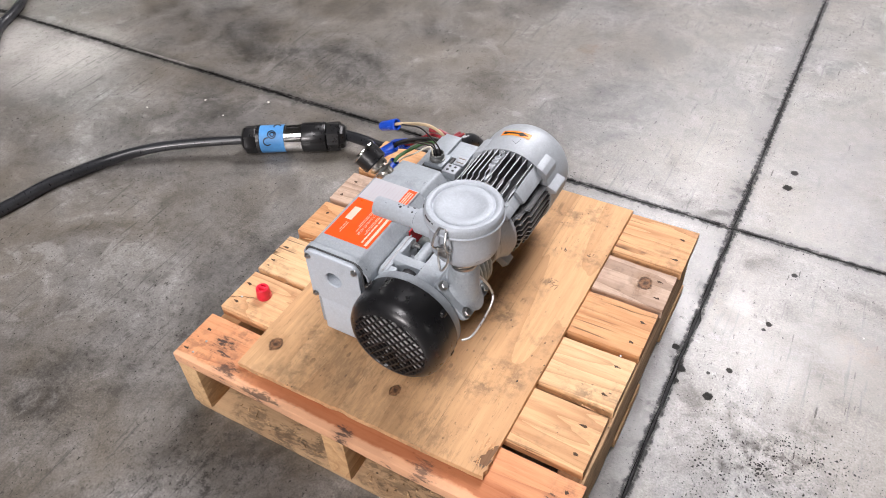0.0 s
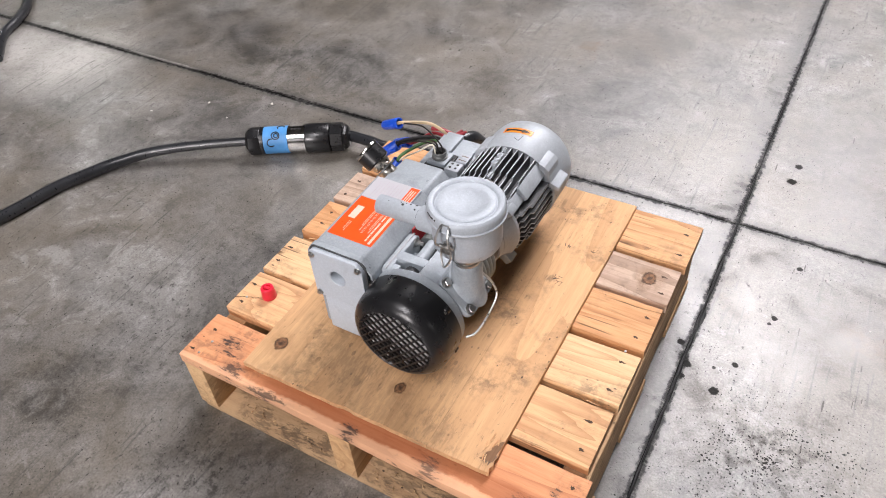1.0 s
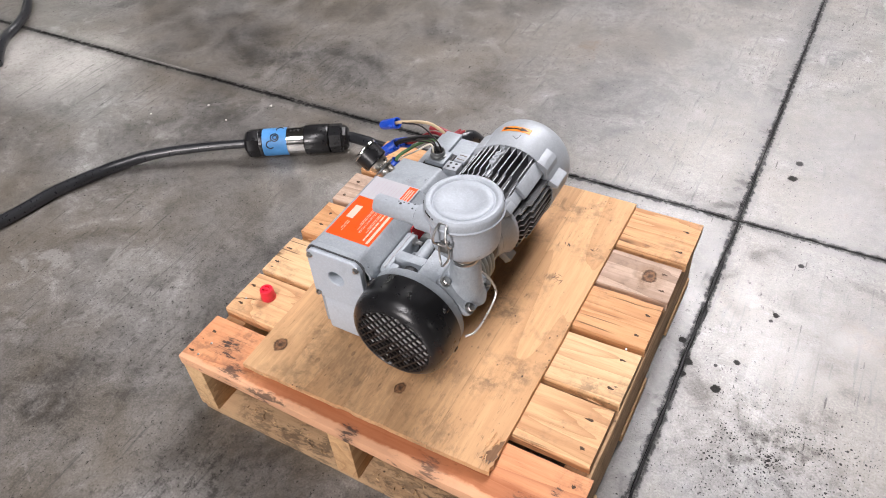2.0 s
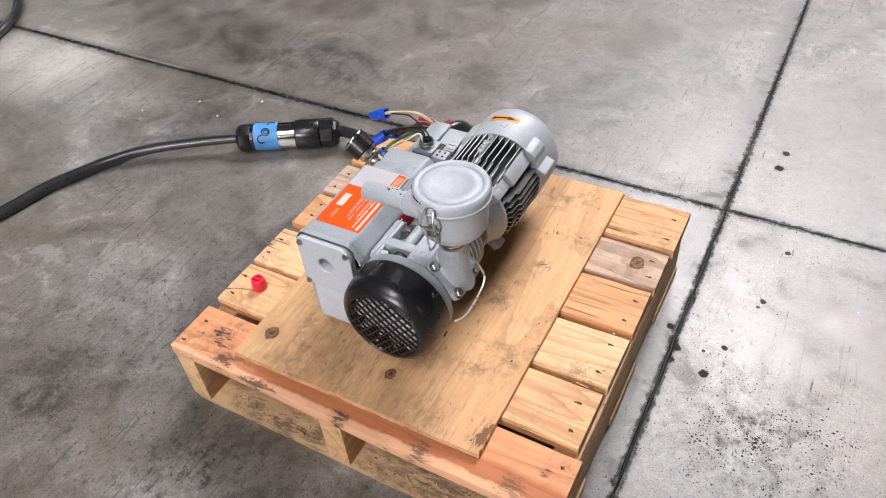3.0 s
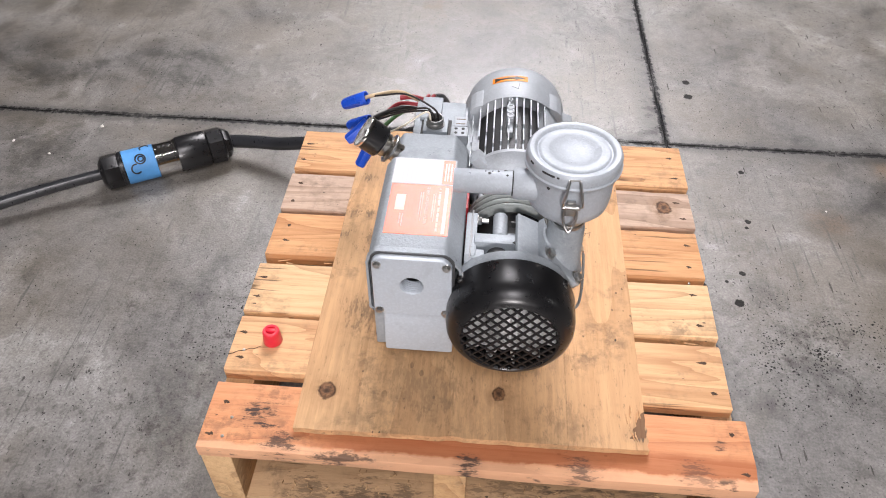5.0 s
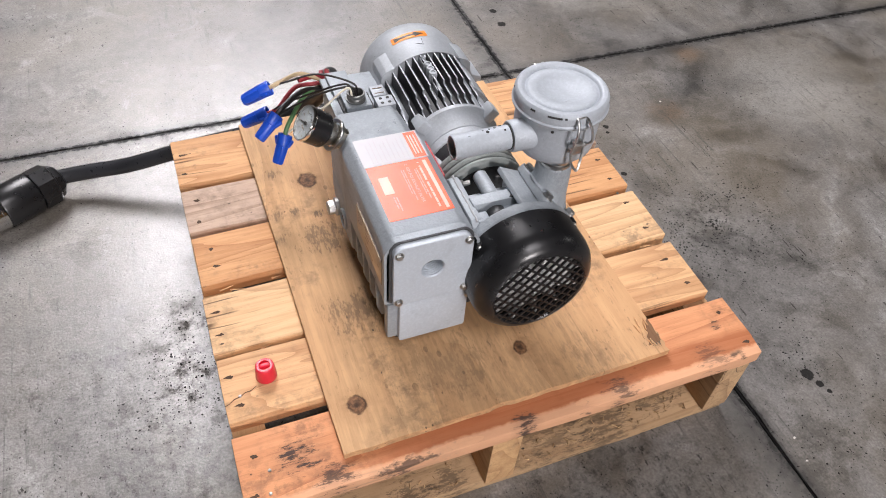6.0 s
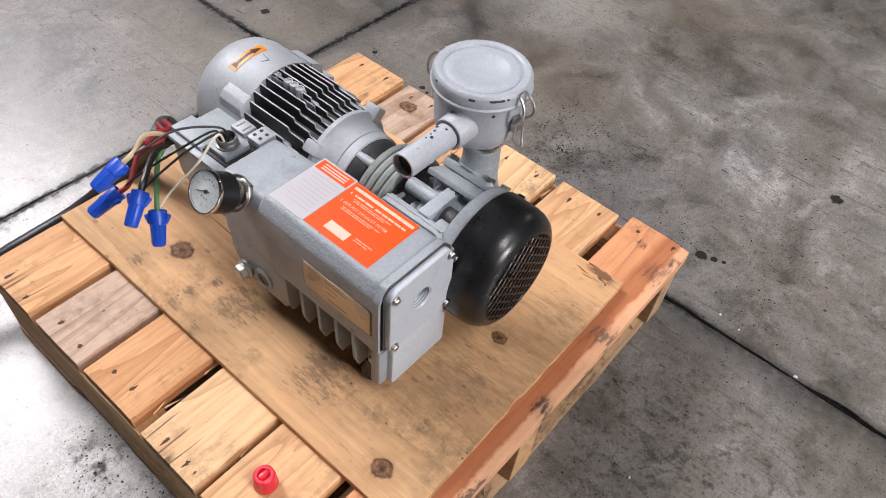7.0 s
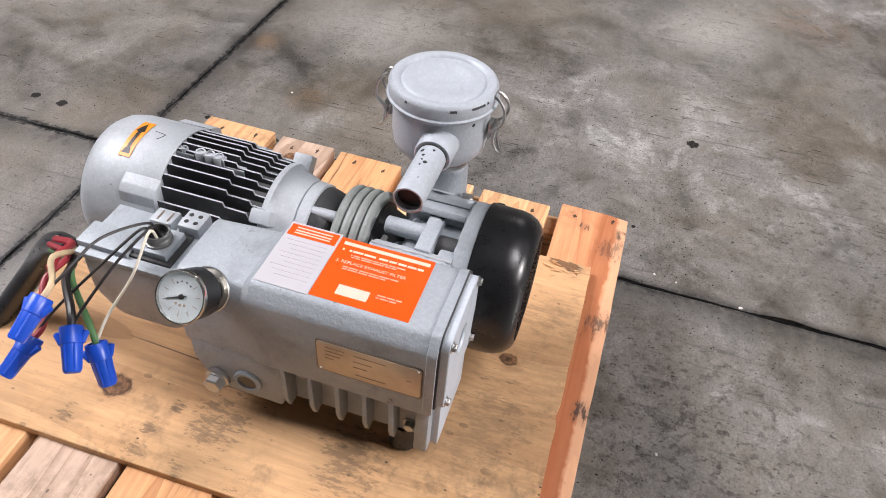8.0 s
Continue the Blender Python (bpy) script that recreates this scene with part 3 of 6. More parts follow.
def rings(loops, closed=True, cap=True, bm=None):
    """A skin over a row of loops with the same number of points."""
    bm = bm or bmesh.new()
    vs = [[bm.verts.new(p) for p in loop] for loop in loops]
    n = len(vs[0])
    for a, b in zip(vs, vs[1:]):
        for i in range(n if closed else n - 1):
            j = (i + 1) % n
            bm.faces.new((a[i], a[j], b[j], b[i]))
    if cap:
        bm.faces.new(list(reversed(vs[0])))
        bm.faces.new(vs[-1])
    return bm


def lathe(origin, axis, profile, seg=40, cap=True, bm=None, turn=0.0):
    """profile: (distance along the axis, radius)."""
    a, u, w = frame_of(axis)
    o = Vector(origin)
    loops = []
    for d, r in profile:
        loops.append([o + a * d + (u * math.cos(turn + 2 * math.pi * i / seg) + w * math.sin(turn + 2 * math.pi * i / seg)) * max(r, 1e-5) for i in range(seg)])
    return rings(loops, True, cap, bm)


def rod(p0, p1, r, seg=16, soft=0.0, bm=None, turn=0.0):
    p0, p1 = Vector(p0), Vector(p1)
    d = (p1 - p0).length
    s = min(soft, r * 0.9, d * 0.45)
    prof = [(0, r - s), (s, r), (d - s, r), (d, r - s)] if s else [(0, r), (d, r)]
    return lathe(p0, p1 - p0, prof, seg, True, bm, turn)


def curve_points(pts, step=8):
    """A smooth line through the points."""
    p = [Vector(q) for q in pts]
    p = [p[0] * 2 - p[1]] + p + [p[-1] * 2 - p[-2]]
    out = []
    for i in range(1, len(p) - 2):
        a, b, c, d = p[i - 1:i + 3]
        for k in range(step):
            t = k / step
            out.append(0.5 * (2 * b + (c - a) * t + (2 * a - 5 * b + 4 * c - d) * t * t + (3 * b - a - 3 * c + d) * t ** 3))
    out.append(p[-2])
    return out


def tube(pts, r, seg=10, step=8, bm=None, cap=True, sag=None):
    line = curve_points(pts, step)
    loops, u = [], None
    for i, q in enumerate(line):
        t = (line[min(i + 1, len(line) - 1)] - line[max(i - 1, 0)]).normalized()
        if u is None:
            u = frame_of(t)[1]
        u = (u - t * u.dot(t)).normalized()
        w = t.cross(u)
        rr = r(i / (len(line) - 1)) if callable(r) else r
        loops.append([q + (u * math.cos(2 * math.pi * k / seg) + w * math.sin(2 * math.pi * k / seg)) * rr for k in range(seg)])
    return rings(loops, True, cap, bm)


def slab(poly, axis, lo, hi, bevel=0.0, seg=2, bm=None):
    """A polygon in the other two axes, pulled along an axis. poly: (x, z) for y, (x, y) for z, (y, z) for x."""
    bm = bm or bmesh.new()
    put = {"x": lambda p, d: (d, p[0], p[1]), "y": lambda p, d: (p[0], d, p[1]), "z": lambda p, d: (p[0], p[1], d)}[axis]
    a = [bm.verts.new(put(p, lo)) for p in poly]
    b = [bm.verts.new(put(p, hi)) for p in poly]
    fs = [bm.faces.new(a), bm.faces.new(b)]
    n = len(poly)
    for i in range(n):
        fs.append(bm.faces.new((a[i], a[(i + 1) % n], b[(i + 1) % n], b[i])))
    bmesh.ops.recalc_face_normals(bm, faces=fs)
    if bevel:
        bmesh.ops.bevel(bm, geom=list({e for f in fs for e in f.edges}), offset=bevel, segments=seg, profile=0.5, affect="EDGES")
    return bm


def round_poly(pts, r, seg=4):
    """A polygon with rounded corners."""
    out = []
    n = len(pts)
    for i in range(n):
        p = Vector(pts[i])
        a = (Vector(pts[i - 1]) - p)
        b = (Vector(pts[(i + 1) % n]) - p)
        k = min(r, a.length * 0.45, b.length * 0.45)
        s, e = p + a.normalized() * k, p + b.normalized() * k
        for j in range(seg + 1):
            t = j / seg
            out.append(tuple((1 - t) ** 2 * s + 2 * t * (1 - t) * p + t * t * e))
    return out


def bolt(p, axis, r=0.0045, h=0.0035, washer=True, parent=None, name="bolt"):
    """A hexagon bolt head with its washer."""
    bm = bmesh.new()
    a = Vector(axis).normalized()
    o = Vector(p)
    d = 0.0
    if washer:
        lathe(o - a * 0.0008, a, [(0, r * 1.35), (0.0014, r * 1.35)], 20, True, bm)
        d = 0.0006
    lathe(o + a * (d - 0.0006), a, [(0, r), (h * 0.8, r), (h, r * 0.86)], 6, True, bm, 0.3)
    return part(name, bm, M["steel"], parent, angle=25)


# ---- the hall ----


def floor_slab(name, x0, x1, y0, y1, parent):
    """One concrete slab with slightly broken edges at its joints."""
    bm = bmesh.new()
    seed = abs(x0) * 3 + abs(y0)

    def edge(a, b, fixed, along):
        pts = []
        # dense where the pallet stands
        steps = [a] + sorted((-2.6 + 0.016 * k for k in range(310) if min(a, b) < -2.6 + 0.016 * k < max(a, b)), reverse=b < a)
        for v in steps:
            j = 0.0016 * noise.noise((v * 9, seed, fixed)) + 0.0026 * noise.noise((v * 29, fixed, seed))
            j += 0.014 * max(0.0, noise.noise((v * 14, fixed + 3, seed)) - 0.36) * (1 if along == "x" and fixed == y1 or along == "y" and fixed == x0 else -1)
            if abs(fixed) > 5:
                j = 0
            pts.append((v, fixed + j) if along == "x" else (fixed + j, v))
        return pts

    poly = edge(x0, x1, y0, "x") + edge(y0, y1, x1, "y") + edge(x1, x0, y1, "x") + edge(y1, y0, x0, "y")
    top = [bm.verts.new((p[0], p[1], 0.0)) for p in poly]
    low = [bm.verts.new((p[0], p[1], -0.05)) for p in poly]
    bm.faces.new(top)
    n = len(poly)
    for i in range(n):
        bm.faces.new((top[i], low[i], low[(i + 1) % n], top[(i + 1) % n]))
    return part(name, bm, M["concrete"], parent, angle=30)


RX0, RX1, RY0, RY1, RH = ROOM
floor = new("floor", mesh_of("floor", box(RX0 - 0.2, RX1 + 0.2, RY0 - 0.2, RY1 + 0.2, -0.15, -0.006), M["joint"]))
tagged(floor, "worn grey concrete warehouse floor with tarred joints", "floor", kind="structure")
G = 0.0028
for sx0, sx1 in ((RX0 - 0.2, JOINT_X - G), (JOINT_X + G, RX1 + 0.2)):
    for sy0, sy1 in ((RY0 - 0.2, JOINT_Y - G * 0.8), (JOINT_Y + G * 0.8, RY1 + 0.2)):
        floor_slab("slab", sx0, sx1, sy0, sy1, floor)

bead = [(JOINT_X + 0.0012 * noise.noise((v * 8, 1, 0)) + 0.0016 * noise.noise((v * 31, 6, 0)), v, -0.0022 + 0.0008 * noise.noise((v * 30, 4, 0))) for v in [-1.2 + 0.014 * k for k in range(300)]]
part("joint_sealant", tube(bead, lambda q: (0.0021 if q > 0.27 else 0.0015) + 0.0016 * max(-0.4, noise.noise((q * 95, 2, 5))) + 0.0045 * max(0.0, noise.noise((q * 40, 8, 5)) - 0.3), 6, 1), M["joint"], floor, "glossy black joint sealant")
bead = [(v, JOINT_Y + 0.0012 * noise.noise((v * 8, 9, 0)) + 0.0014 * noise.noise((v * 31, 2, 0)), -0.0028 + 0.0008 * noise.noise((v * 30, 7, 0))) for v in [-2.6 + 0.014 * k for k in range(380)]]
part("joint_sealant", tube(bead, lambda q: 0.0022 + 0.0014 * max(-0.5, noise.noise((q * 120, 4, 1))) + 0.003 * max(0.0, noise.noise((q * 50, 3, 1)) - 0.35), 6, 1), M["joint"], floor, "black joint sealant")

# unseen walls and roof close the hall, dark to cut bounced light
for nm, b in (("wall_north", (RX0 - 0.2, RX1 + 0.2, RY1, RY1 + 0.2)), ("wall_south", (RX0 - 0.2, RX1 + 0.2, RY0 - 0.2, RY0)),
              ("wall_west", (RX0 - 0.2, RX0, RY0, RY1)), ("wall_east", (RX1, RX1 + 0.2, RY0, RY1))):
    w = new(nm, mesh_of(nm, box(*b, 0.0, RH), M["wall"]))
    tagged(w, "plain dark warehouse wall, out of view", "wall", kind="structure")
c = new("ceiling", mesh_of("ceiling", box(RX0 - 0.2, RX1 + 0.2, RY0 - 0.2, RY1 + 0.2, RH, RH + 0.2), M["ceiling"]))
tagged(c, "dark warehouse roof deck, out of view", "ceiling", kind="structure")

# ---- pallet ----
DECK, PLY = 0.138, 0.1475


def board(name, pts, z0, z1, material, parent, label="", sag=0.0012, chips=0.0, seed=0.0, ends=None):
    """A sawn board: pts are front-left, front-right, back-right, back-left; slightly warped, with worn arrises."""
    (ax, ay), (bx, by), (cx, cy), (dx, dy) = pts
    long_x = abs(bx - ax) >= abs(cy - by)
    nu, nv = (22, 3) if long_x else (3, 22)
    bm = bmesh.new()
    grid = {}
    for k, z in ((0, z0), (1, z1)):
        for i in range(nu + 1):
            for j in range(nv + 1):
                u, v = i / nu, j / nv
                x = (1 - v) * ((1 - u) * ax + u * bx) + v * ((1 - u) * dx + u * cx)
                y = (1 - v) * ((1 - u) * ay + u * by) + v * ((1 - u) * dy + u * cy)
                s = seed * 7.3
                side = 0.0010 * noise.noise((x * 14 + s, y * 14, k)) + 0.0014 * noise.noise((x * 4, s + y * 4, 1))
                lo = sag * 0.4 * noise.noise((x * 6 + s, y * 6, 2.0))
                wear = 0.0
                if chips and k == 1:
                    wear = chips * max(0.0, noise.noise((x * 30 + s, y * 30, 3)) - 0.25) * (1 if j in (0, nv) else 0.15)
                if seed == 1.0 and i == nu and j == 0:
                    x, y = x - 0.003, y + 0.001
                if long_x:
                    y += side if j in (0, nv) else 0
                    x += side * 0.8 if i in (0, nu) else 0
                else:
                    x += side if i in (0, nu) else 0
                grid[k, i, j] = bm.verts.new((x, y, z + (lo if k else 0) - wear))
    for i in range(nu):
        for j in range(nv):
            bm.faces.new([grid[1, i, j], grid[1, i + 1, j], grid[1, i + 1, j + 1], grid[1, i, j + 1]])
            bm.faces.new([grid[0, i, j + 1], grid[0, i + 1, j + 1], grid[0, i + 1, j], grid[0, i, j]])
    for i in range(nu):
        bm.faces.new([grid[0, i, 0], grid[0, i + 1, 0], grid[1, i + 1, 0], grid[1, i, 0]])
        bm.faces.new([grid[1, i, nv], grid[1, i + 1, nv], grid[0, i + 1, nv], grid[0, i, nv]])
    for j in range(nv):
        bm.faces.new([grid[1, 0, j], grid[1, 0, j + 1], grid[0, 0, j + 1], grid[0, 0, j]])
        bm.faces.new([grid[0, nu, j], grid[0, nu, j + 1], grid[1, nu, j + 1], grid[1, nu, j]])
    bmesh.ops.recalc_face_normals(bm, faces=bm.faces)
    arris = [e for e in bm.edges if len(e.link_faces) == 2 and e.calc_face_angle(0) > 1.0]
    bmesh.ops.bevel(bm, geom=arris, offset=0.0016, segments=2, profile=0.6, affect="EDGES")
    ob = part(name, bm, material, parent, label)
    if ends is not None:
        ob.data.materials.append(ends)
        for f in ob.data.polygons:
            f.material_index = 1 if abs(f.normal.x if long_x else f.normal.y) > 0.8 else 0
    return ob


pallet = thing("pallet", 0.305, 0.295, 0, "small square pine pallet with one reddish front board", "pallet")
DT = 0.019
deck_rows = [  # left y range, right y range, left end, right end, material, label
    (0.000, 0.087, -0.003, 0.084, 0.000, 0.611, "deck_red", "reddish stained pine deck board with dark scuffs"),
    (0.104, 0.188, 0.098, 0.188, 0.001, 0.600, "deck", ""),
    (0.196, 0.281, 0.203, 0.292, 0.000, 0.603, "deck", ""),
    (0.299, 0.384, 0.305, 0.393, 0.002, 0.604, "deck", ""),
    (0.394, 0.476, 0.403, 0.480, 0.001, 0.606, "deck_old", "weathered greyish pine deck board"),
    (0.488, 0.586, 0.494, 0.594, 0.000, 0.609, "deck", ""),
]
for i, (l0, l1, r0, r1, xl, xr, mk, lab) in enumerate(deck_rows):
    board("deck_board", ((xl, l0), (xr, r0), (xr, r1), (xl, l1)), DECK - DT, DECK, M[mk], pallet, lab, chips=0.006 if i == 0 else 0.004, seed=i + 1.0, ends=M["end_grain"])
for i, (x0, x1) in enumerate(((0.001, 0.036), (0.262, 0.298), (0.568, 0.604))):
    board("stringer", ((x0, 0.001), (x1, 0.001), (x1, 0.588), (x0, 0.588)), DT, DECK - DT, M["stringer_old" if i == 2 else "stringer"], pallet, seed=20.0 + i)
for i, (y0, y1) in enumerate(((0.006, 0.13), (0.235, 0.35), (0.46, 0.588))):
    board("bottom_board", ((0.0, y0), (0.607, y0), (0.607, y1), (0.0, y1)), 0.0, DT, M["bottom"], pallet, "grimy pine bottom board", chips=0.004, seed=40.0 + i)
nail_mesh = mesh_of("nail", lathe((0, 0, -0.0006), (0, 0, 1), [(0, 0.0017), (0.0007, 0.0016), (0.0009, 0.001)], 9), M["nail"])
rng = random.Random(4)
hole_meshes = []
for k in range(5):
    bm = bmesh.new()
    ring = []
    for i in range(14):
        th = 2 * math.pi * i / 14
        r = 0.0028 * (1 + 0.7 * noise.noise((math.cos(th) * 1.7 + k * 5, math.sin(th) * 1.7, k)))
        ring.append((r * (1.0 + (0.25 + 0.3 * k) * max(0.0, math.cos(th)) ** 3) * math.cos(th), r * 0.8 * math.sin(th)))
    hole_meshes.append(mesh_of("nail_hole", slab(ring, "z", -0.0008, 0.00035), M["hole"]))
for l0, l1, r0, r1, xl, xr, mk, lab in deck_rows:
    for xs, y0, y1 in ((xl + 0.016, l0, l1), (xr - 0.018, r0, r1)):
        for f in (0.27, 0.72):
            ob = new("nail", nail_mesh)
            ob.parent = pallet
            ob.matrix_parent_inverse = pallet.matrix_basis.inverted()
            ob.location = (xs + rng.uniform(-0.006, 0.008), y0 + (y1 - y0) * (f + rng.uniform(-0.08, 0.08)), DECK - rng.choice((0.0002, 0.0004, 0.0007)))
            torn = new("nail_hole", rng.choice(hole_meshes))
            torn.parent = pallet
            torn.matrix_parent_inverse = pallet.matrix_basis.inverted()
            torn.location = (ob.location.x + rng.uniform(-0.001, 0.001), ob.location.y + rng.uniform(-0.001, 0.001), DECK)
            torn.rotation_euler = (0, 0, rng.choice((0, math.pi)))


def splinters():
    """Torn slivers of wood that hang in a gap between two boards."""
    r = random.Random(12)
    for x, y, lean in ((0.022, 0.292, 0.5), (0.034, 0.290, -0.4), (0.085, 0.293, 0.3), (0.052, 0.193, 0.35), (0.560, 0.196, -0.3)):
        ln = r.uniform(0.012, 0.024)
        d = Vector((math.cos(lean), math.sin(lean) * 0.35, r.uniform(-0.1, 0.15))).normalized()
        o = Vector((x, y, DECK - 0.006))
        w = Vector((-d.y, d.x, 0)).normalized()
        loops = []
        for t, s in ((0, 1.0), (0.4, 0.8), (0.75, 0.5), (1, 0.1)):
            c = o + d * ln * t
            loops.append([c + w * 0.0012 * s, c + Vector((0, 0, 0.0008)) * s, c - w * 0.0012 * s, c - Vector((0, 0, 0.0008)) * s])
        part("splinter", rings(loops), M["deck"], pallet)


splinters()


def split_board():
    """A drying split from the cap's board towards its end, with a bright new nail in it."""
    pts = [(0.037, 0.1415), (0.030, 0.1375), (0.024, 0.1370), (0.018, 0.1335), (0.011, 0.1320), (0.006, 0.1285), (0.0005, 0.1265)]
    low = [(x, y - 0.0005 - 0.0003 * (i % 2)) for i, (x, y) in enumerate(pts)]
    part("split", slab(pts + low[::-1], "z", DECK - 0.004, DECK + 0.0003), M["hole"], pallet)
    for x, y in ((0.018, 0.1340), (0.5795, 0.2935), (0.030, 0.0395), (0.026, 0.0150)):
        part("nail", lathe((x, y, DECK - 0.0004), (0, 0, 1), [(0, 0.0019), (0.0011, 0.0018), (0.0014, 0.0012)], 10), M["steel"], pallet, "bright new nail head")


split_board()


def shavings():
    """Sawdust and bark shreds that have gathered on the front bottom board."""
    rr = random.Random(77)
    verts, faces = [], []
    for k in range(280):
        x = 0.31 + 0.25 * rr.random() ** 0.8 if k % 4 else 0.05 + 0.2 * rr.random()
        y = 0.010 + 0.11 * rr.random()
        ln, w, th = rr.uniform(0.002, 0.009), rr.uniform(0.0004, 0.0011), rr.uniform(0, math.pi)
        d, u = Vector((math.cos(th), math.sin(th), rr.uniform(-0.08, 0.15))) * ln * 0.5, Vector((-math.sin(th), math.cos(th), 0)) * w
        c = Vector((x, y, DT + 0.0012))
        i = len(verts)
        verts += [c - d + u, c - d - u, c + d - u * 0.4, c + d + u * 0.4, c + Vector((0, 0, w * 1.2)), c - Vector((0, 0, 0.0012))]
        faces += [(i, i + 1, i + 4), (i + 1, i + 2, i + 4), (i + 2, i + 3, i + 4), (i + 3, i, i + 4), (i + 1, i, i + 5), (i + 2, i + 1, i + 5), (i + 3, i + 2, i + 5), (i, i + 3, i + 5)]
    me = bpy.data.meshes.new("wood_shavings")
    me.from_pydata([tuple(v) for v in verts], [], faces)
    me.materials.append(M["shred"])
    tagged(new("wood_shavings", me), "loose tan and brown wood shreds on a bottom board", "shavings", kind="stuff")


def shred_wood():
    n = Nodes("wood_shreds")
    r = n.node("ShaderNodeNewGeometry", "Random Per Island")
    return n.set(colour=n.mix(n.span(r, 0.0, 1.0), (0.20, 0.12, 0.06), (0.62, 0.42, 0.22)), rough=0.8, spec=0.2)


M["shred"] = shred_wood()
shavings()


def plywood_sheet():
    """A thin sheet with a broken front corner and a rough front edge."""
    pts = [(0.1040, 0.0265)]
    for i in range(1, 40):
        t = i / 40
        x = 0.1040 + t * (0.486 - 0.1040)
        y = 0.0262 + t * 0.003 + 0.0012 * noise.noise((x * 40, 0, 5)) + (0.0018 if 0.44 < t < 0.485 else 0)
        pts.append((x, y))
    pts += [(0.4945, 0.030), (0.4925, 0.036), (0.4955, 0.042), (0.4935, 0.048), (0.4955, 0.056)]
    pts += [(0.494 + 0.002 * t / 10 + 0.0008 * noise.noise((t * 3.1, 0, 8)), 0.06 + 0.53 * t / 10) for t in range(0, 11)]
    pts += [(0.100, 0.586)]
    pts += [(0.100 + 0.0006 * noise.noise((t * 3.7, 2, 8)) + 0.0035 * t / 10, 0.586 - 0.56 * t / 10) for t in range(1, 10)]
    bm = slab(pts, "z", DECK + 0.0004, PLY)
    for cut in (0.05, 0.08, 0.11, 0.14, 0.17):
        bmesh.ops.bisect_plane(bm, geom=bm.verts[:] + bm.edges[:] + bm.faces[:], plane_co=(0, cut, 0), plane_no=(0, 1, 0))
    for v in bm.verts:
        s = max(0.0, 1 - v.co.y / 0.16)
        v.co.z += 0.0035 * s * s * min(1.0, max(0.0, (v.co.x - 0.1) / 0.2))
    top = [e for e in bm.edges if all(v.co.z > PLY - 0.004 for v in e.verts) and sum(f.normal.z for f in e.link_faces) < 1.5]
    top = [e for e in top if all(abs(v.co.z - PLY) < 1e-5 for v in e.verts)]
    bmesh.ops.bevel(bm, geom=top, offset=0.0007, segments=1, affect="EDGES")
    ob = new("plywood_sheet", mesh_of("plywood_sheet", bm, M["ply"]))
    tagged(ob, "stained tan plywood sheet with dark knots lying on the pallet", "plywood")
    # the top veneer is torn away at one front corner
    rr = random.Random(5)
    tear = [(0.4935, 0.079), (0.4885, 0.0745), (0.4865, 0.069), (0.4830, 0.066), (0.4840, 0.060), (0.4790, 0.055), (0.4800, 0.049), (0.4745, 0.044), (0.4760, 0.038), (0.4725, 0.033), (0.4800, 0.0318), (0.4870, 0.0335), (0.4915, 0.032), (0.4905, 0.040), (0.4930, 0.048), (0.4925, 0.058), (0.4940, 0.068)]
    part("torn_veneer", slab(tear, "z", PLY - 0.001, PLY + 0.0018), M["torn"], ob, "dark torn patch where the top veneer is gone")
    for k in range(9):
        a = Vector((rr.uniform(0.474, 0.489), rr.uniform(0.036, 0.074), PLY + 0.0022))
        d = Vector((rr.uniform(-0.3, 0.3), 1, rr.uniform(-0.05, 0.12))).normalized() * rr.uniform(0.006, 0.014)
        part("splinter", rod(a, a + d, rr.uniform(0.0005, 0.0010), 5), M["deck"], ob)
    # short knife marks
    for cx, cy in ((0.4460, 0.366), (0.4290, 0.452), (0.4690, 0.457), (0.4400, 0.374)):
        for k in range(4):
            x, y, th = cx + rr.uniform(-0.006, 0.006), cy + rr.uniform(-0.006, 0.006), rr.choice((0.3, 1.3, 1.7, -0.4)) + rr.uniform(-0.2, 0.2)
            half = rr.uniform(0.0018, 0.0045)
            d = Vector((math.cos(th), math.sin(th), 0)) * half
            part("scratch", rod(Vector((x, y, PLY - 0.0002)) - d, Vector((x, y, PLY - 0.0002)) + d, rr.uniform(0.0004, 0.0008), 5), M["engraved_wood"], ob)
    return ob


plywood_sheet()


def red_cap():
    t = thing("plastic_cap", 0.050, 0.151, DECK, "small red plastic plug cap standing on a deck board", "cap")
    part("cap_body", lathe((0.050, 0.151, DECK), (0, 0, 1), [(0, 0.0112), (0.0012, 0.0118), (0.0165, 0.0106), (0.0195, 0.0100), (0.0205, 0.0088), (0.0205, 0.0062), (0.0170, 0.0056), (0.0168, 0.001)], 28), M["red_cap"], t)
    part("cap_tongue", box(0.0445, 0.0555, 0.1485, 0.1535, DECK + 0.015, DECK + 0.0215, 0.0012), M["red_cap"], t)


red_cap()

# ---- vacuum pump ----
AX, AZ = 0.331, 0.252  # the common axis of motor and pump
pump = thing("vacuum_pump", 0.29, 0.3, PLY, "grey vacuum pump with motor and inlet filter, standing on plywood", "vacuum pump")


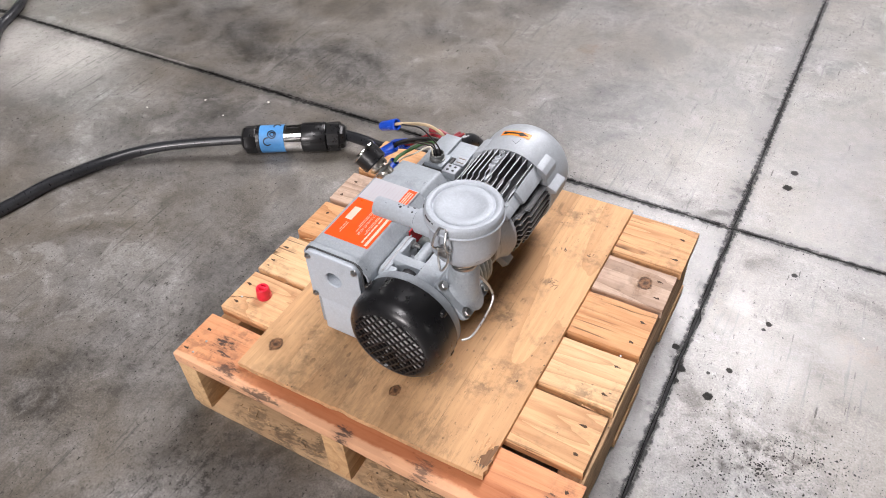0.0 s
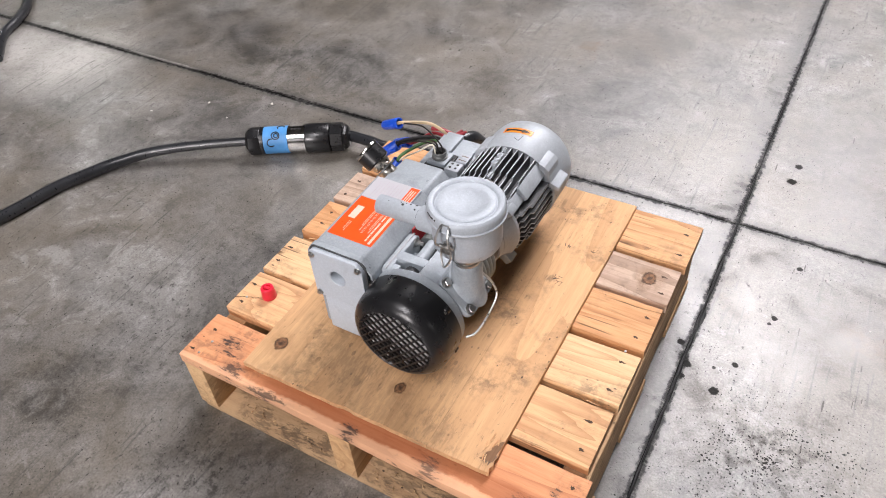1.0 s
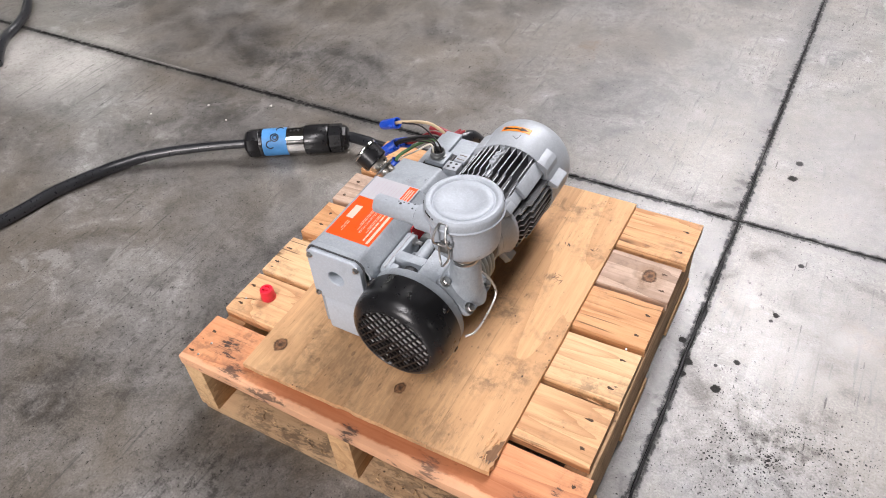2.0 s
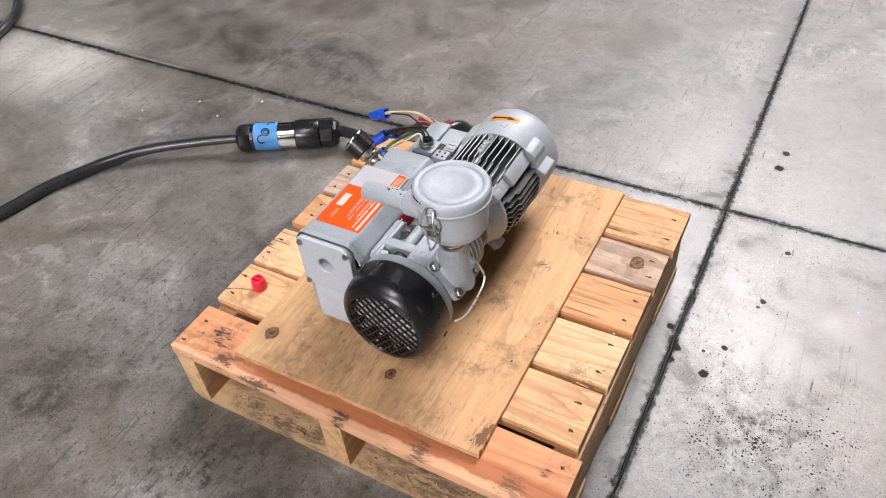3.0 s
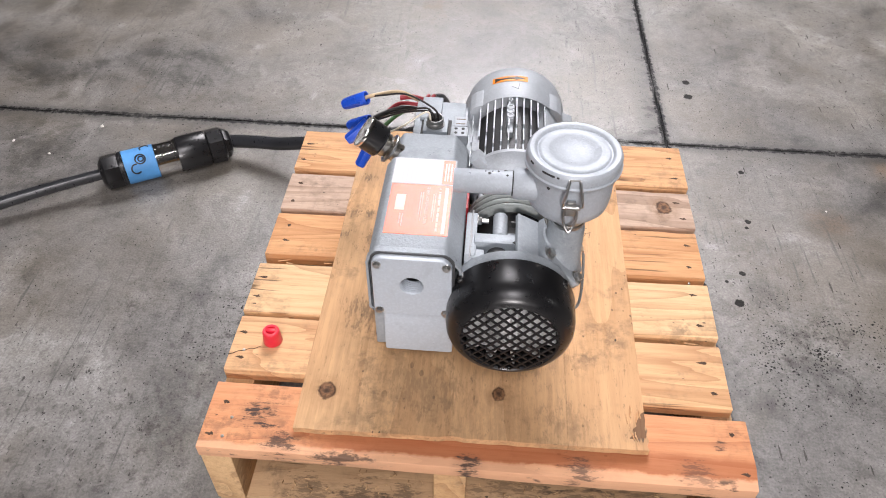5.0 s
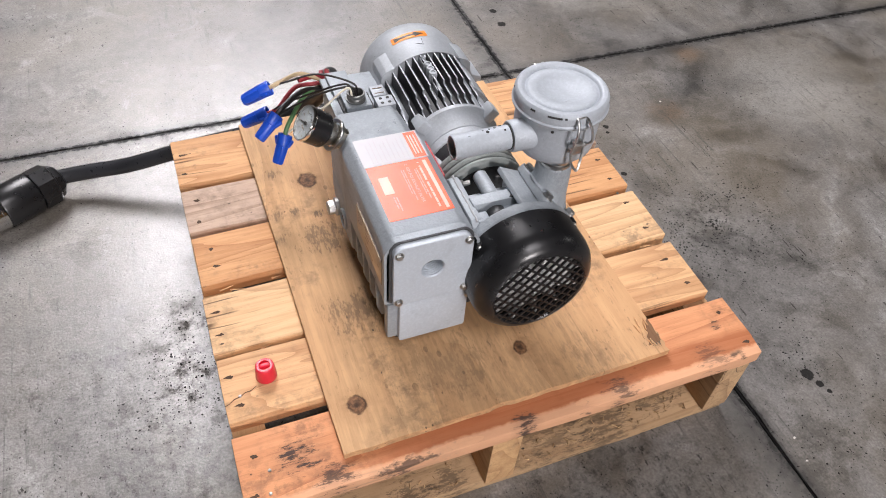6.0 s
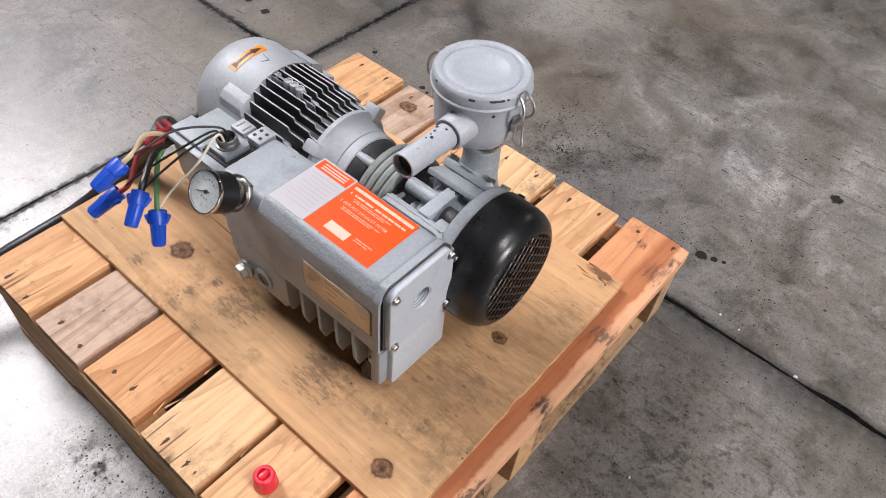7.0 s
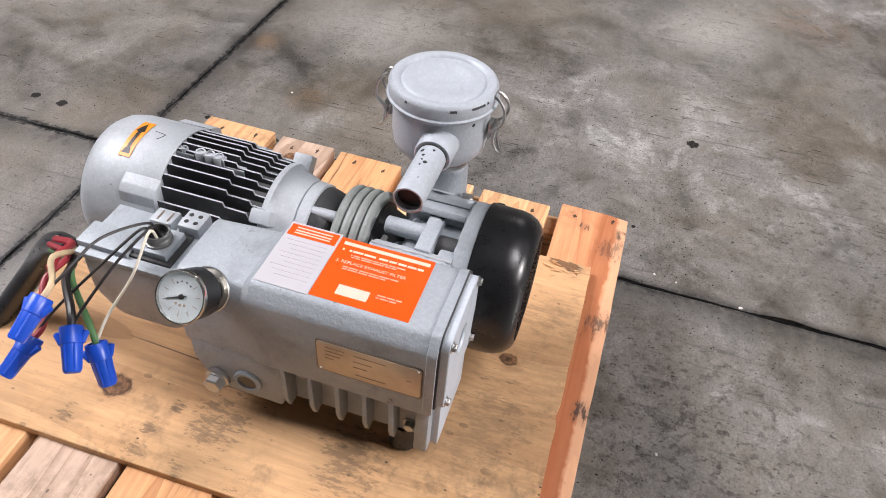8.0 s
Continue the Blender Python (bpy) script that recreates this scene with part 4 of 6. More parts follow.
def exhaust_box():
    top = [(0.178, 0.232), (0.178, 0.3125), (0.1875, 0.3265), (0.2605, 0.3265), (0.2765, 0.305), (0.2765, 0.232)]
    loops = []
    for y, dz, ins in ((0.1305, 0.0, 0.0015), (0.132, 0.0, 0.0), (0.288, 0.0, 0.0), (0.297, -0.009, 0.003), (0.356, -0.0125, 0.004), (0.359, -0.014, 0.006)):
        loop = []
        for i, (x, z) in enumerate(round_poly(top, 0.004, 3)):
            zz = z + (dz - ins * 0.4 if z > 0.29 else 0)
            xx = x + (ins if x < 0.23 else -ins)
            loop.append((xx, y, zz))
        loops.append(loop)
    shell = rings(loops, True, False)
    shell.verts.ensure_lookup_table()
    shell.faces.new(shell.verts[-len(loops[0]):])
    body = part("exhaust_box", shell, M["grey"], pump, "grey hammered-paint oil separator housing")
    # lower sump, set back behind the cooling ribs
    sump = [(0.136, 0.172), (0.136, 0.235), (0.356, 0.235), (0.356, 0.215), (0.338, 0.172)]
    part("sump", slab(round_poly(sump, 0.006, 3), "x", 0.196, 0.271, 0.002), M["grey"], pump)
    for y in (0.2645, 0.2395, 0.2145, 0.1895, 0.1655):
        rib = [(0.178, 0.236), (0.199, 0.236), (0.199, 0.176), (0.184, 0.176), (0.179, 0.192)]
        part("cooling_rib", slab(rib, "y", y - 0.0024, y + 0.0024, 0.001), M["grey"], pump)
    part("skirt", slab([(0.266, 0.19), (0.266, 0.236), (0.354, 0.236), (0.354, 0.212), (0.338, 0.176), (0.27, 0.174)], "x", 0.181, 0.2, 0.003), M["grey"], pump)
    part("corner_leg", box(0.181, 0.2, 0.1325, 0.145, 0.172, 0.236, 0.002), M["grey"], pump)
    # front cover
    rim = round_poly([(0.1815, 0.2375), (0.1815, 0.3205), (0.1885, 0.3275), (0.2615, 0.3275), (0.2705, 0.317), (0.2705, 0.2375)], 0.004, 4)
    inner = [(0.2255 + (x - 0.2255) * 0.9, 0.283 + (z - 0.283) * 0.9) for x, z in rim]
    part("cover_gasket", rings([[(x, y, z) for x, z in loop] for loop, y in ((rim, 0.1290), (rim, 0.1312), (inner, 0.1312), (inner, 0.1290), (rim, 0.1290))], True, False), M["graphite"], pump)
    lip = round_poly([(0.1765, 0.236), (0.1765, 0.3130), (0.1865, 0.3280), (0.2615, 0.3280), (0.2780, 0.3055), (0.2780, 0.236)], 0.004, 4)
    hollow = [(0.2265 + (x - 0.2265) * 0.95, 0.283 + (z - 0.283) * 0.95) for x, z in lip]
    part("front_lip", rings([[(x, y, z) for x, z in loop] for loop, y in ((hollow, 0.1303), (lip, 0.1303), (lip, 0.1378), (hollow, 0.1392))], True, False), M["grey"], pump)
    px, pz = 0.2255, 0.2855
    n = 64
    out = []
    cov = [Vector(p) for p in round_poly([(0.1838, 0.2395), (0.1838, 0.3190), (0.1898, 0.3252), (0.2600, 0.3252), (0.2680, 0.3150), (0.2680, 0.2395)], 0.004, 5)]
    for k in range(n):
        d = Vector((math.cos(2 * math.pi * k / n), math.sin(2 * math.pi * k / n)))
        best = None
        for a, b in zip(cov, cov[1:] + cov[:1]):
            e = b - a
            det = d.x * -e.y + d.y * e.x
            if abs(det) < 1e-9:
                continue
            q = a - Vector((px, pz))
            s = (q.x * -e.y + q.y * e.x) / det
            w = (d.x * q.y - d.y * q.x) / det
            if s > 0 and -1e-6 <= w <= 1 + 1e-6 and (best is None or s < best):
                best = s
        out.append((px + d.x * best, pz + d.y * best))

    def circle(r, y):
        return [(px + r * math.cos(2 * math.pi * k / n), y, pz + r * math.sin(2 * math.pi * k / n)) for k in range(n)]

    def outline(y, shrink):
        return [(px + (x - px) * shrink, y, pz + (z - pz) * shrink) for x, z in out]

    bore = [circle(0.0122 - 0.0006 * (k % 2), 0.1410 - 0.0013 * k) for k in range(14)]
    front = part("front_cover", rings(bore + [circle(0.0130, 0.1222), outline(0.1222, 0.985), outline(0.1230, 1.0), outline(0.1292, 1.0)], True, False), M["grey_smooth_lit"], pump, "grey bolted front cover plate, lightened for front light, with a threaded port")
    # flat dark disc: shade inside the port, put into its colour
    part("port_bottom", lathe((px, 0.1455, pz), (0, -1, 0), [(0, 0.0120), (0.0006, 0.0120)], 28), M["dark"], front, "dark inside of the port")
    low = round_poly([(0.1925, 0.1705), (0.1925, 0.2405), (0.2700, 0.2405), (0.2700, 0.1705)], 0.003, 3)
    part("lower_cover", slab(low, "y", 0.1260, 0.1345, 0.0012), M["grey_smooth_lit"], pump)
    for x, z in ((0.1895, 0.3160), (0.2620, 0.3165), (0.1895, 0.2450), (0.2620, 0.2450)):
        bolt((x, 0.1221, z), (0, -1, 0), 0.0036, 0.0035, True, front)
    # nameplate
    plate = part("nameplate", slab(round_poly([(0.141, 0.2565), (0.141, 0.2925), (0.229, 0.2925), (0.229, 0.2565)], 0.003, 3), "x", 0.1768, 0.1790, 0.0003), M["plate"], pump, "engraved metal rating plate")
    part("plate_edge", slab(round_poly([(0.1396, 0.2551), (0.1396, 0.2939), (0.2304, 0.2939), (0.2304, 0.2551)], 0.0035, 3), "x", 0.1773, 0.1790, 0.0002), M["engraved"], plate)
    for i, (y0, y1, z) in enumerate(((0.205, 0.222, 0.287), (0.206, 0.222, 0.2825), (0.209, 0.222, 0.278), (0.214, 0.222, 0.2735), (0.170, 0.198, 0.286), (0.182, 0.198, 0.279), (0.186, 0.198, 0.272), (0.170, 0.196, 0.2625), (0.149, 0.153, 0.275))):
        part("engraved_line", box(0.1766, 0.1769, y0, y1, z - 0.0004, z + 0.0004), M["engraved"], plate)
    for y, z in ((0.1435, 0.2905), (0.2265, 0.2585)):
        part("rivet", lathe((0.1768, y, z), (-1, 0, 0), [(0, 0.0012), (0.0006, 0.001), (0.0009, 0.0004)], 10), M["steel"], plate)
    # stickers on the sloping-edged top
    z = 0.32655
    label = part("orange_label", box(0.1915, 0.2600, 0.1585, 0.2405, z, z + 0.0004), M["orange"], pump, "bright orange warning label with faded print")
    zz = z + 0.0004
    part("print_bar", box(0.2525, 0.2562, 0.1615, 0.2365, zz, zz + 0.0002), M["pale"], label)
    for x, y0, y1, half, key in ((0.2470, 0.2060, 0.2290, 0.0011, "pale"), (0.2470, 0.1650, 0.2030, 0.0011, "pale"), (0.2425, 0.1790, 0.2260, 0.0006, "pink"), (0.2403, 0.1860, 0.2250, 0.0006, "pink"),
                                 (0.2285, 0.1800, 0.2280, 0.0006, "pink"), (0.2262, 0.1900, 0.2270, 0.0006, "pink"), (0.2090, 0.1700, 0.1900, 0.0006, "pink"), (0.2062, 0.1740, 0.1905, 0.0006, "pink"), (0.2470, 0.2335, 0.2350, 0.0011, "pale")):
        # broken into words
        rr, y = random.Random(int(x * 1e4) + int(y0 * 1e4)), y0
        while y < y1 - 0.001:
            w = min(rr.uniform(0.004, 0.010), y1 - y)
            part("print_word", box(x - half, x + half, y, y + w, zz, zz + 0.0002), M[key], label)
            y += w + 0.0011
    font = bpy.data.curves.new("print_text", "FONT")
    font.body, font.size, font.space_character = "2. REPLACE EXHAUST FILTER", 0.0046, 1.02
    words = new("print_text", font)
    flat = bpy.data.meshes.new_from_object(words)
    bpy.data.objects.remove(words)
    flat.transform(Matrix.Translation((0.2322, 0.2355, zz + 0.0002)) @ Matrix.Rotation(-math.pi / 2, 4, "Z"))
    flat.materials.clear()
    flat.materials.append(M["pale"])
    text = new("print_text", flat)
    text.parent = label
    part("print_block", box(0.199, 0.2095, 0.196, 0.222, zz, zz + 0.0002), M["pale"], label)
    white = part("white_label", box(0.1905, 0.2625, 0.2412, 0.2872, z, z + 0.0004), M["white"], pump, "white instruction label with an orange heading")
    part("heading_strip", box(0.2470, 0.2605, 0.2428, 0.2855, zz, zz + 0.0002), M["orange"], white)
    for x in (0.257, 0.2535, 0.2505):
        part("print_line", box(x - 0.0007, x + 0.0007, 0.248, 0.280, zz + 0.0002, zz + 0.0004), M["pale"], white)
    for i in range(9):
        x = 0.242 - i * 0.005
        part("print_line", box(x - 0.0003, x + 0.0003, 0.246, 0.283 - 0.004 * (i % 3), zz, zz + 0.0002), M["faint"], white)
    # drain plug, sight glass and feet
    pl = part("drain_plug", lathe((0.182, 0.3315, 0.1915), (-1, 0, 0), [(0, 0.0115), (0.005, 0.0115), (0.006, 0.0095), (0.0075, 0.0095)], 24), M["steel"], pump, "zinc-plated hexagon drain plug")
    part("plug_head", lathe((0.1745, 0.3315, 0.1915), (-1, 0, 0), [(0, 0.0092), (0.006, 0.0092), (0.0075, 0.0078)], 6), M["steel"], pl)
    sg = part("sight_glass", lathe((0.182, 0.302, 0.1975), (-1, 0, 0), [(0, 0.0135), (0.003, 0.0135), (0.004, 0.0125), (0.004, 0.0095), (0.001, 0.009)], 6 * 5), M["grey"], pump, "round oil sight glass")
    part("lens", lathe((0.1815, 0.302, 0.1975), (-1, 0, 0), [(0, 0.0092), (0.0015, 0.0092), (0.0022, 0.007)], 24), M["lens_oil"], sg)
    bolt((0.1955, 0.1525, 0.187), (-1, 0, 0), 0.0052, 0.006, True, pump, "drain_bolt")


M["faint"] = plain("faint_print", (0.45, 0.405, 0.44), 0.4, relief=0.02, vary=0.03)
exhaust_box()


def feet():
    for x, y in ((0.203, 0.160), (0.215, 0.318), (0.345, 0.165), (0.335, 0.305)):
        part("rubber_foot", lathe((x, y, PLY), (0, 0, 1), [(0, 0.012), (0.002, 0.0145), (0.014, 0.0135), (0.018, 0.011), (0.027, 0.010)], 20), M["rubber"], pump)
    part("base_bracket", box(0.20, 0.36, 0.152, 0.176, 0.172, 0.180, 0.001), M["dark"], pump)
    part("base_bracket", box(0.20, 0.35, 0.295, 0.318, 0.172, 0.180, 0.001), M["dark"], pump)
    part("bracket_web", box(0.31, 0.352, 0.157, 0.172, 0.178, 0.215, 0.001), M["grey"], pump)
    part("bracket_web", box(0.31, 0.350, 0.298, 0.314, 0.178, 0.212, 0.001), M["motor"], pump)


feet()


def gauge():
    f = Vector((0.147, 0.322, 0.3365))
    a = Vector((-0.8, 0.02, 0.6)).normalized()
    g = part("pressure_gauge", lathe(f - a * 0.026, a, [(0, 0.012), (0.0, 0.0185), (0.002, 0.0200), (0.022, 0.0203), (0.0225, 0.0195), (0.0228, 0.0182)], 40), M["black"], pump, "round pressure gauge with black case and chrome bezel")
    part("bezel", lathe(f - a * 0.0055, a, [(0.0025, 0.0203), (0.0025, 0.0208), (0.005, 0.0210), (0.0064, 0.0204), (0.0064, 0.0196), (0.0040, 0.0192), (0, 0.0192)], 40, False), M["chrome"], g)
    part("dial", lathe(f - a * 0.003, a, [(0, 0.0195), (0.0006, 0.0195)], 36), M["dial"], g)
    _, u, w = frame_of(a)
    for i in range(9):
        th = radians(-45 + i * 33.75)
        d = u * math.cos(th) + w * math.sin(th)
        c = f + d * 0.0135 - a * 0.0023
        bm = rod(c - d * (0.0018 if i % 2 else 0.0026), c + d * 0.0018, 0.00032, 6)
        part("dial_mark", bm, M["engraved"], g)
    for i, (th, r) in enumerate(((-120, 0.011), (-100, 0.0115), (-80, 0.0115), (-60, 0.011), (60, 0.007), (90, 0.0065), (120, 0.007))):
        d = u * math.cos(radians(th)) + w * math.sin(radians(th))
        part("dial_print", rod(f + d * r - a * 0.0024, f + d * r - a * 0.0021, 0.0008 if i < 4 else 0.0012, 7), M["engraved" if i > 3 else "ink"], g)
    d = (u * 0.9 + w * 0.35).normalized()
    part("needle", rod(f - a * 0.0018 - d * 0.004, f - a * 0.0018 + d * 0.012, 0.0006, 6), M["ink"], g)
    part("hub", rod(f - a * 0.0024, f - a * 0.0008, 0.002, 12), M["ink"], g)
    pane = part("pane", lathe(f + a * 0.0002, a, [(0, 0.0193), (0.0006, 0.0193)], 36), M["glass"], g)
    pane.visible_shadow = False
    part("clamp_ring", lathe(f - a * 0.0405, a, [(0, 0.0150), (0.0, 0.0185), (0.0022, 0.0190), (0.0030, 0.0185), (0.0030, 0.0150)], 40, False), M["steel"], g)
    part("case_back", lathe(f - a * 0.036, a, [(0, 0.013), (0.004, 0.0150), (0.0105, 0.0155)], 32), M["brass"], g)
    part("gauge_fitting", lathe(f - a * 0.062, a, [(0, 0.009), (0.010, 0.009), (0.0105, 0.0125), (0.022, 0.0125), (0.023, 0.008), (0.036, 0.0085)], 24), M["brass"], pump)


gauge()


def motor():
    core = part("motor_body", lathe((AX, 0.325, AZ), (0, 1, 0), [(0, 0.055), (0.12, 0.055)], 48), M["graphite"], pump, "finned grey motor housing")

    def fin(at, across, up, depth_in, full, step=True, th=0.0009, y0=0.3335, y1=0.4385):
        """A fin that stands on the housing: at is its offset along across, full its height from the axis."""
        jog = 0.006 * math.sin(at * 700)
        pts = [(y1, depth_in), (y1, full), (0.375 + jog, full), (0.3735 + jog, full - 0.0048), (0.350 + jog * 0.6, full - 0.0053), (0.3485 + jog * 0.6, full - 0.0100), (y0, full - 0.0105), (y0, depth_in)]
        if not step:
            pts = [(y1, depth_in), (y1, full), (y0, full), (y0, depth_in)]
        o = Vector((AX, 0, AZ))
        A = [o + across * (at - th) + up * h + Vector((0, y, 0)) for y, h in pts]
        B = [o + across * (at + th) + up * h + Vector((0, y, 0)) for y, h in pts]
        # fin sides are darkened for shade in the gaps; outer edges keep the paint
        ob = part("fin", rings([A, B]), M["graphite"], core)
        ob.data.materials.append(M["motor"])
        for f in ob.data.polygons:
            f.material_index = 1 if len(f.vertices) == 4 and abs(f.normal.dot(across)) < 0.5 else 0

    X, Z = Vector((1, 0, 0)), Vector((0, 0, 1))
    R = 0.0695
    for i in range(-6, 5):
        at = i * 0.0093
        full = math.sqrt(R * R - at * at)
        fin(at, X, Z, min(0.035, full - 0.02), full)
    for i in range(-4, 4):
        at = i * 0.0093 - 0.002
        full = math.sqrt(R * R - at * at)
        fin(at, Z, X, 0.035, full - 0.001)
        if i < 0:
            fin(at, Z, -X, 0.035, full)
    for i in (-3, -1, 1, 3):
        at = i * 0.0100
        fin(at, X, -Z, 0.035, math.sqrt(R * R - at * at) - 0.003, False)
    # corner pads
    m = Matrix.Translation((AX, 0, AZ)) @ Matrix.Rotation(radians(46), 4, "Y")
    part("corner_pad", box(-0.011, 0.011, 0.370, 0.4385, 0.05, 0.0668, 0.0012, m=m), M["motor"], core)
    part("corner_pad", box(-0.009, 0.009, 0.3415, 0.371, 0.05, 0.0615, 0.0012, m=m), M["motor"], core)
    # lifting lug with holes between the top fins
    lug = AX - 0.0078
    for y0, y1 in ((0.366, 0.388), (0.4175, 0.4375)):
        part("lug_bar", box(lug - 0.0036, lug + 0.0036, y0, y1, AZ + 0.05, AZ + (0.0625 if y0 < 0.4 else 0.066), 0.001), M["motor"], core)
    part("lug_plate", box(lug - 0.0034, lug + 0.0034, 0.386, 0.4165, AZ + 0.060, AZ + 0.0695, 0.0006), M["motor"], core)
    for y in (0.3925, 0.4020, 0.4115, 0.428):
        big = 0.0052 if y < 0.42 else 0.0032
        part("lug_ring", lathe((lug, y, AZ + 0.0522), (0, 0, 1), [(0.006, big * 0.55), (0, big * 0.55), (0, big), (0.0180, big), (0.0188, big * 0.9), (0.0188, big * 0.62), (0.006, big * 0.55)], 20, False), M["motor"], core)
    # end shield towards the pump
    part("end_shield", lathe((AX, 0.3365, AZ), (0, -1, 0), [(0, 0.056), (0.0005, 0.0605), (0.006, 0.0605), (0.008, 0.0585), (0.014, 0.0540), (0.022, 0.0510), (0.028, 0.0490), (0.0285, 0.0475), (0.0295, 0.0475), (0.030, 0.0490), (0.040, 0.0480), (0.041, 0.0455), (0.041, 0.030)], 56), M["motor"], pump)
    for s in (45, 135, 225, 315):
        d = Vector((math.cos(radians(s)), 0, math.sin(radians(s))))
        m = Matrix.Translation((AX, 0, AZ)) @ Matrix.Rotation(radians(90 - s), 4, "Y")
        part("shield_boss", box(-0.007, 0.007, 0.3215, 0.3415, 0.050, 0.0705, 0.0022, m=m), M["motor"], pump)
    part("coupling_hood", lathe((AX, 0.2965, AZ), (0, -1, 0), [(0, 0.046), (0.006, 0.0455), (0.014, 0.043), (0.021, 0.038), (0.025, 0.030), (0.026, 0.016)], 48), M["hood"], pump, "dark grey cast coupling hood")
    for th in (-62, -20, 118, 160):
        d = Vector((math.sin(radians(th)), 0, math.cos(radians(th))))
        part("tie_rod", rod(Vector((AX, 0.262, AZ)) + d * 0.0415, Vector((AX, 0.300, AZ)) + d * 0.0415, 0.0055, 14, 0.001), M["motor"], pump)
    part("shaft", rod((AX, 0.31, AZ), (AX, 0.20, AZ), 0.014, 20), M["steel"], pump)
    # fan cowl
    cowl = part("fan_cowl", lathe((AX, 0.4345, AZ), (0, 1, 0), [(0.002, 0.0694), (0.0, 0.0696), (0.0, 0.0704), (0.001, 0.0710), (0.064, 0.0704), (0.076, 0.068), (0.084, 0.063), (0.088, 0.055), (0.089, 0.03), (0.089, 0.001)], 64), M["motor"], pump, "rounded grey sheet-steel fan cowl with an orange arrow sticker")
    for s in (1, -1):
        pts = [(-0.044, 0.0565), (-0.0545, 0.0520), (-0.0610, 0.0460), (-0.0618, 0.0320), (-0.0650, 0.0270), (-0.0785, 0.0215), (-0.0795, 0.0165), (-0.050, 0.0120)]
        pts = [(AX + s * px, AZ + pz) for px, pz in pts]
        part("cowl_tab", slab(pts, "y", 0.4325, 0.470, 0.0012), M["motor"], cowl)
    # arrow sticker, bent round the cowl
    rr = 0.0711

    def bent(u0, u1, v0, v1, lift, nseg=14, taper=None):
        loops = []
        for k in range(nseg + 1):
            th = u0 + (u1 - u0) * k / nseg
            a, b = (v0, v1) if taper is None else taper(k / nseg)
            row = []
            for y, r in ((a, rr + lift), (b, rr + lift), (b, rr + lift + 0.0003), (a, rr + lift + 0.0003)):
                row.append((AX + r * math.sin(th), y, AZ + r * math.cos(th)))
            loops.append(row)
        return rings(loops)

    st = part("arrow_sticker", bent(-0.48, 0.20, 0.4725, 0.4845, 0.0), M["orange_arrow"], cowl, "orange sticker with a black rotation arrow")

    def arrow(t):
        c = 0.4785
        if t < 0.14:
            h = 0.0042 - 0.012 * t
        elif t < 0.68:
            h = 0.0017
        else:
            h = 0.0046 * (1 - t) / 0.32
        return c - h - 0.0001, c + h + 0.0001

    for u0, u1, v0, v1 in ((-0.10, 0.02, 0.4585, 0.4535), (0.02, 0.05, 0.4535, 0.4665)):
        a0 = (AX + (rr + 0.0001) * math.sin(u0), v0, AZ + (rr + 0.0001) * math.cos(u0))
        a1 = (AX + (rr + 0.0001) * math.sin(u1), v1, AZ + (rr + 0.0001) * math.cos(u1))
        part("pen_tick", rod(a0, a1, 0.00028, 5), M["ink"], cowl)
    part("arrow", bent(-0.43, 0.15, 0, 0, 0.0003, 44, arrow), M["ink"], st)


motor()


def terminal_box():
    tb = part("terminal_box", slab(round_poly([(0.364, 0.226), (0.364, 0.282), (0.462, 0.282), (0.462, 0.240), (0.44, 0.212), (0.385, 0.212)], 0.008, 3), "x", 0.199, 0.292, 0.004, 3), M["motor"], pump, "motor terminal box with open cable entry")
    part("terminal_flange", box(0.197, 0.264, 0.366, 0.466, 0.2815, 0.2875, 0.0012), M["grey"], pump)
    part("terminal_lid", box(0.2045, 0.232, 0.418, 0.468, 0.2870, 0.2935, 0.0012), M["grey"], pump)
    part("entry_gasket", box(0.2075, 0.2470, 0.3785, 0.4205, 0.2870, 0.2900, 0.0006), M["dark"], pump)
    part("entry_block", box(0.2110, 0.2430, 0.3835, 0.4155, 0.2895, 0.2970, 0.0012), M["grey"], pump)
    part("cable_entry", lathe((0.2265, 0.399, 0.2965), (0, 0, 1), [(0, 0.0122), (0.003, 0.0122), (0.0035, 0.0104), (0.0050, 0.0111), (0.0065, 0.0104), (0.0080, 0.0111), (0.0108, 0.0110), (0.0114, 0.0106), (0.0114, 0.0094), (0.003, 0.0094)], 32, False), M["collar"], pump, "round threaded cable entry collar")
    # dark disc painted as the unlit inside of the collar
    part("entry_bore", lathe((0.2265, 0.399, 0.2985), (0, 0, 1), [(0, 0.0100), (0.0015, 0.0100)], 24), M["dark"], pump)
    hb = part("hinge_block", box(0.2475, 0.2705, 0.3735, 0.3945, 0.2845, 0.2995, 0.0015), M["motor"], pump)
    # flat dark discs drawn as holes
    for x, y in ((0.2545, 0.380), (0.2635, 0.380), (0.2545, 0.389), (0.2635, 0.389)):
        part("screw_hole", lathe((x, y, 0.2994), (0, 0, 1), [(0, 0.0022), (0.0004, 0.0022)], 12), M["dark"], hb)
    clip = part("clip", box(0.2505, 0.2685, 0.404, 0.426, 0.2865, 0.2930, 0.001), M["motor"], pump)
    for y in (0.4085, 0.4185):
        part("clip_slot", box(0.2535, 0.2655, y, y + 0.0016, 0.2928, 0.2934), M["engraved"], clip)


terminal_box()


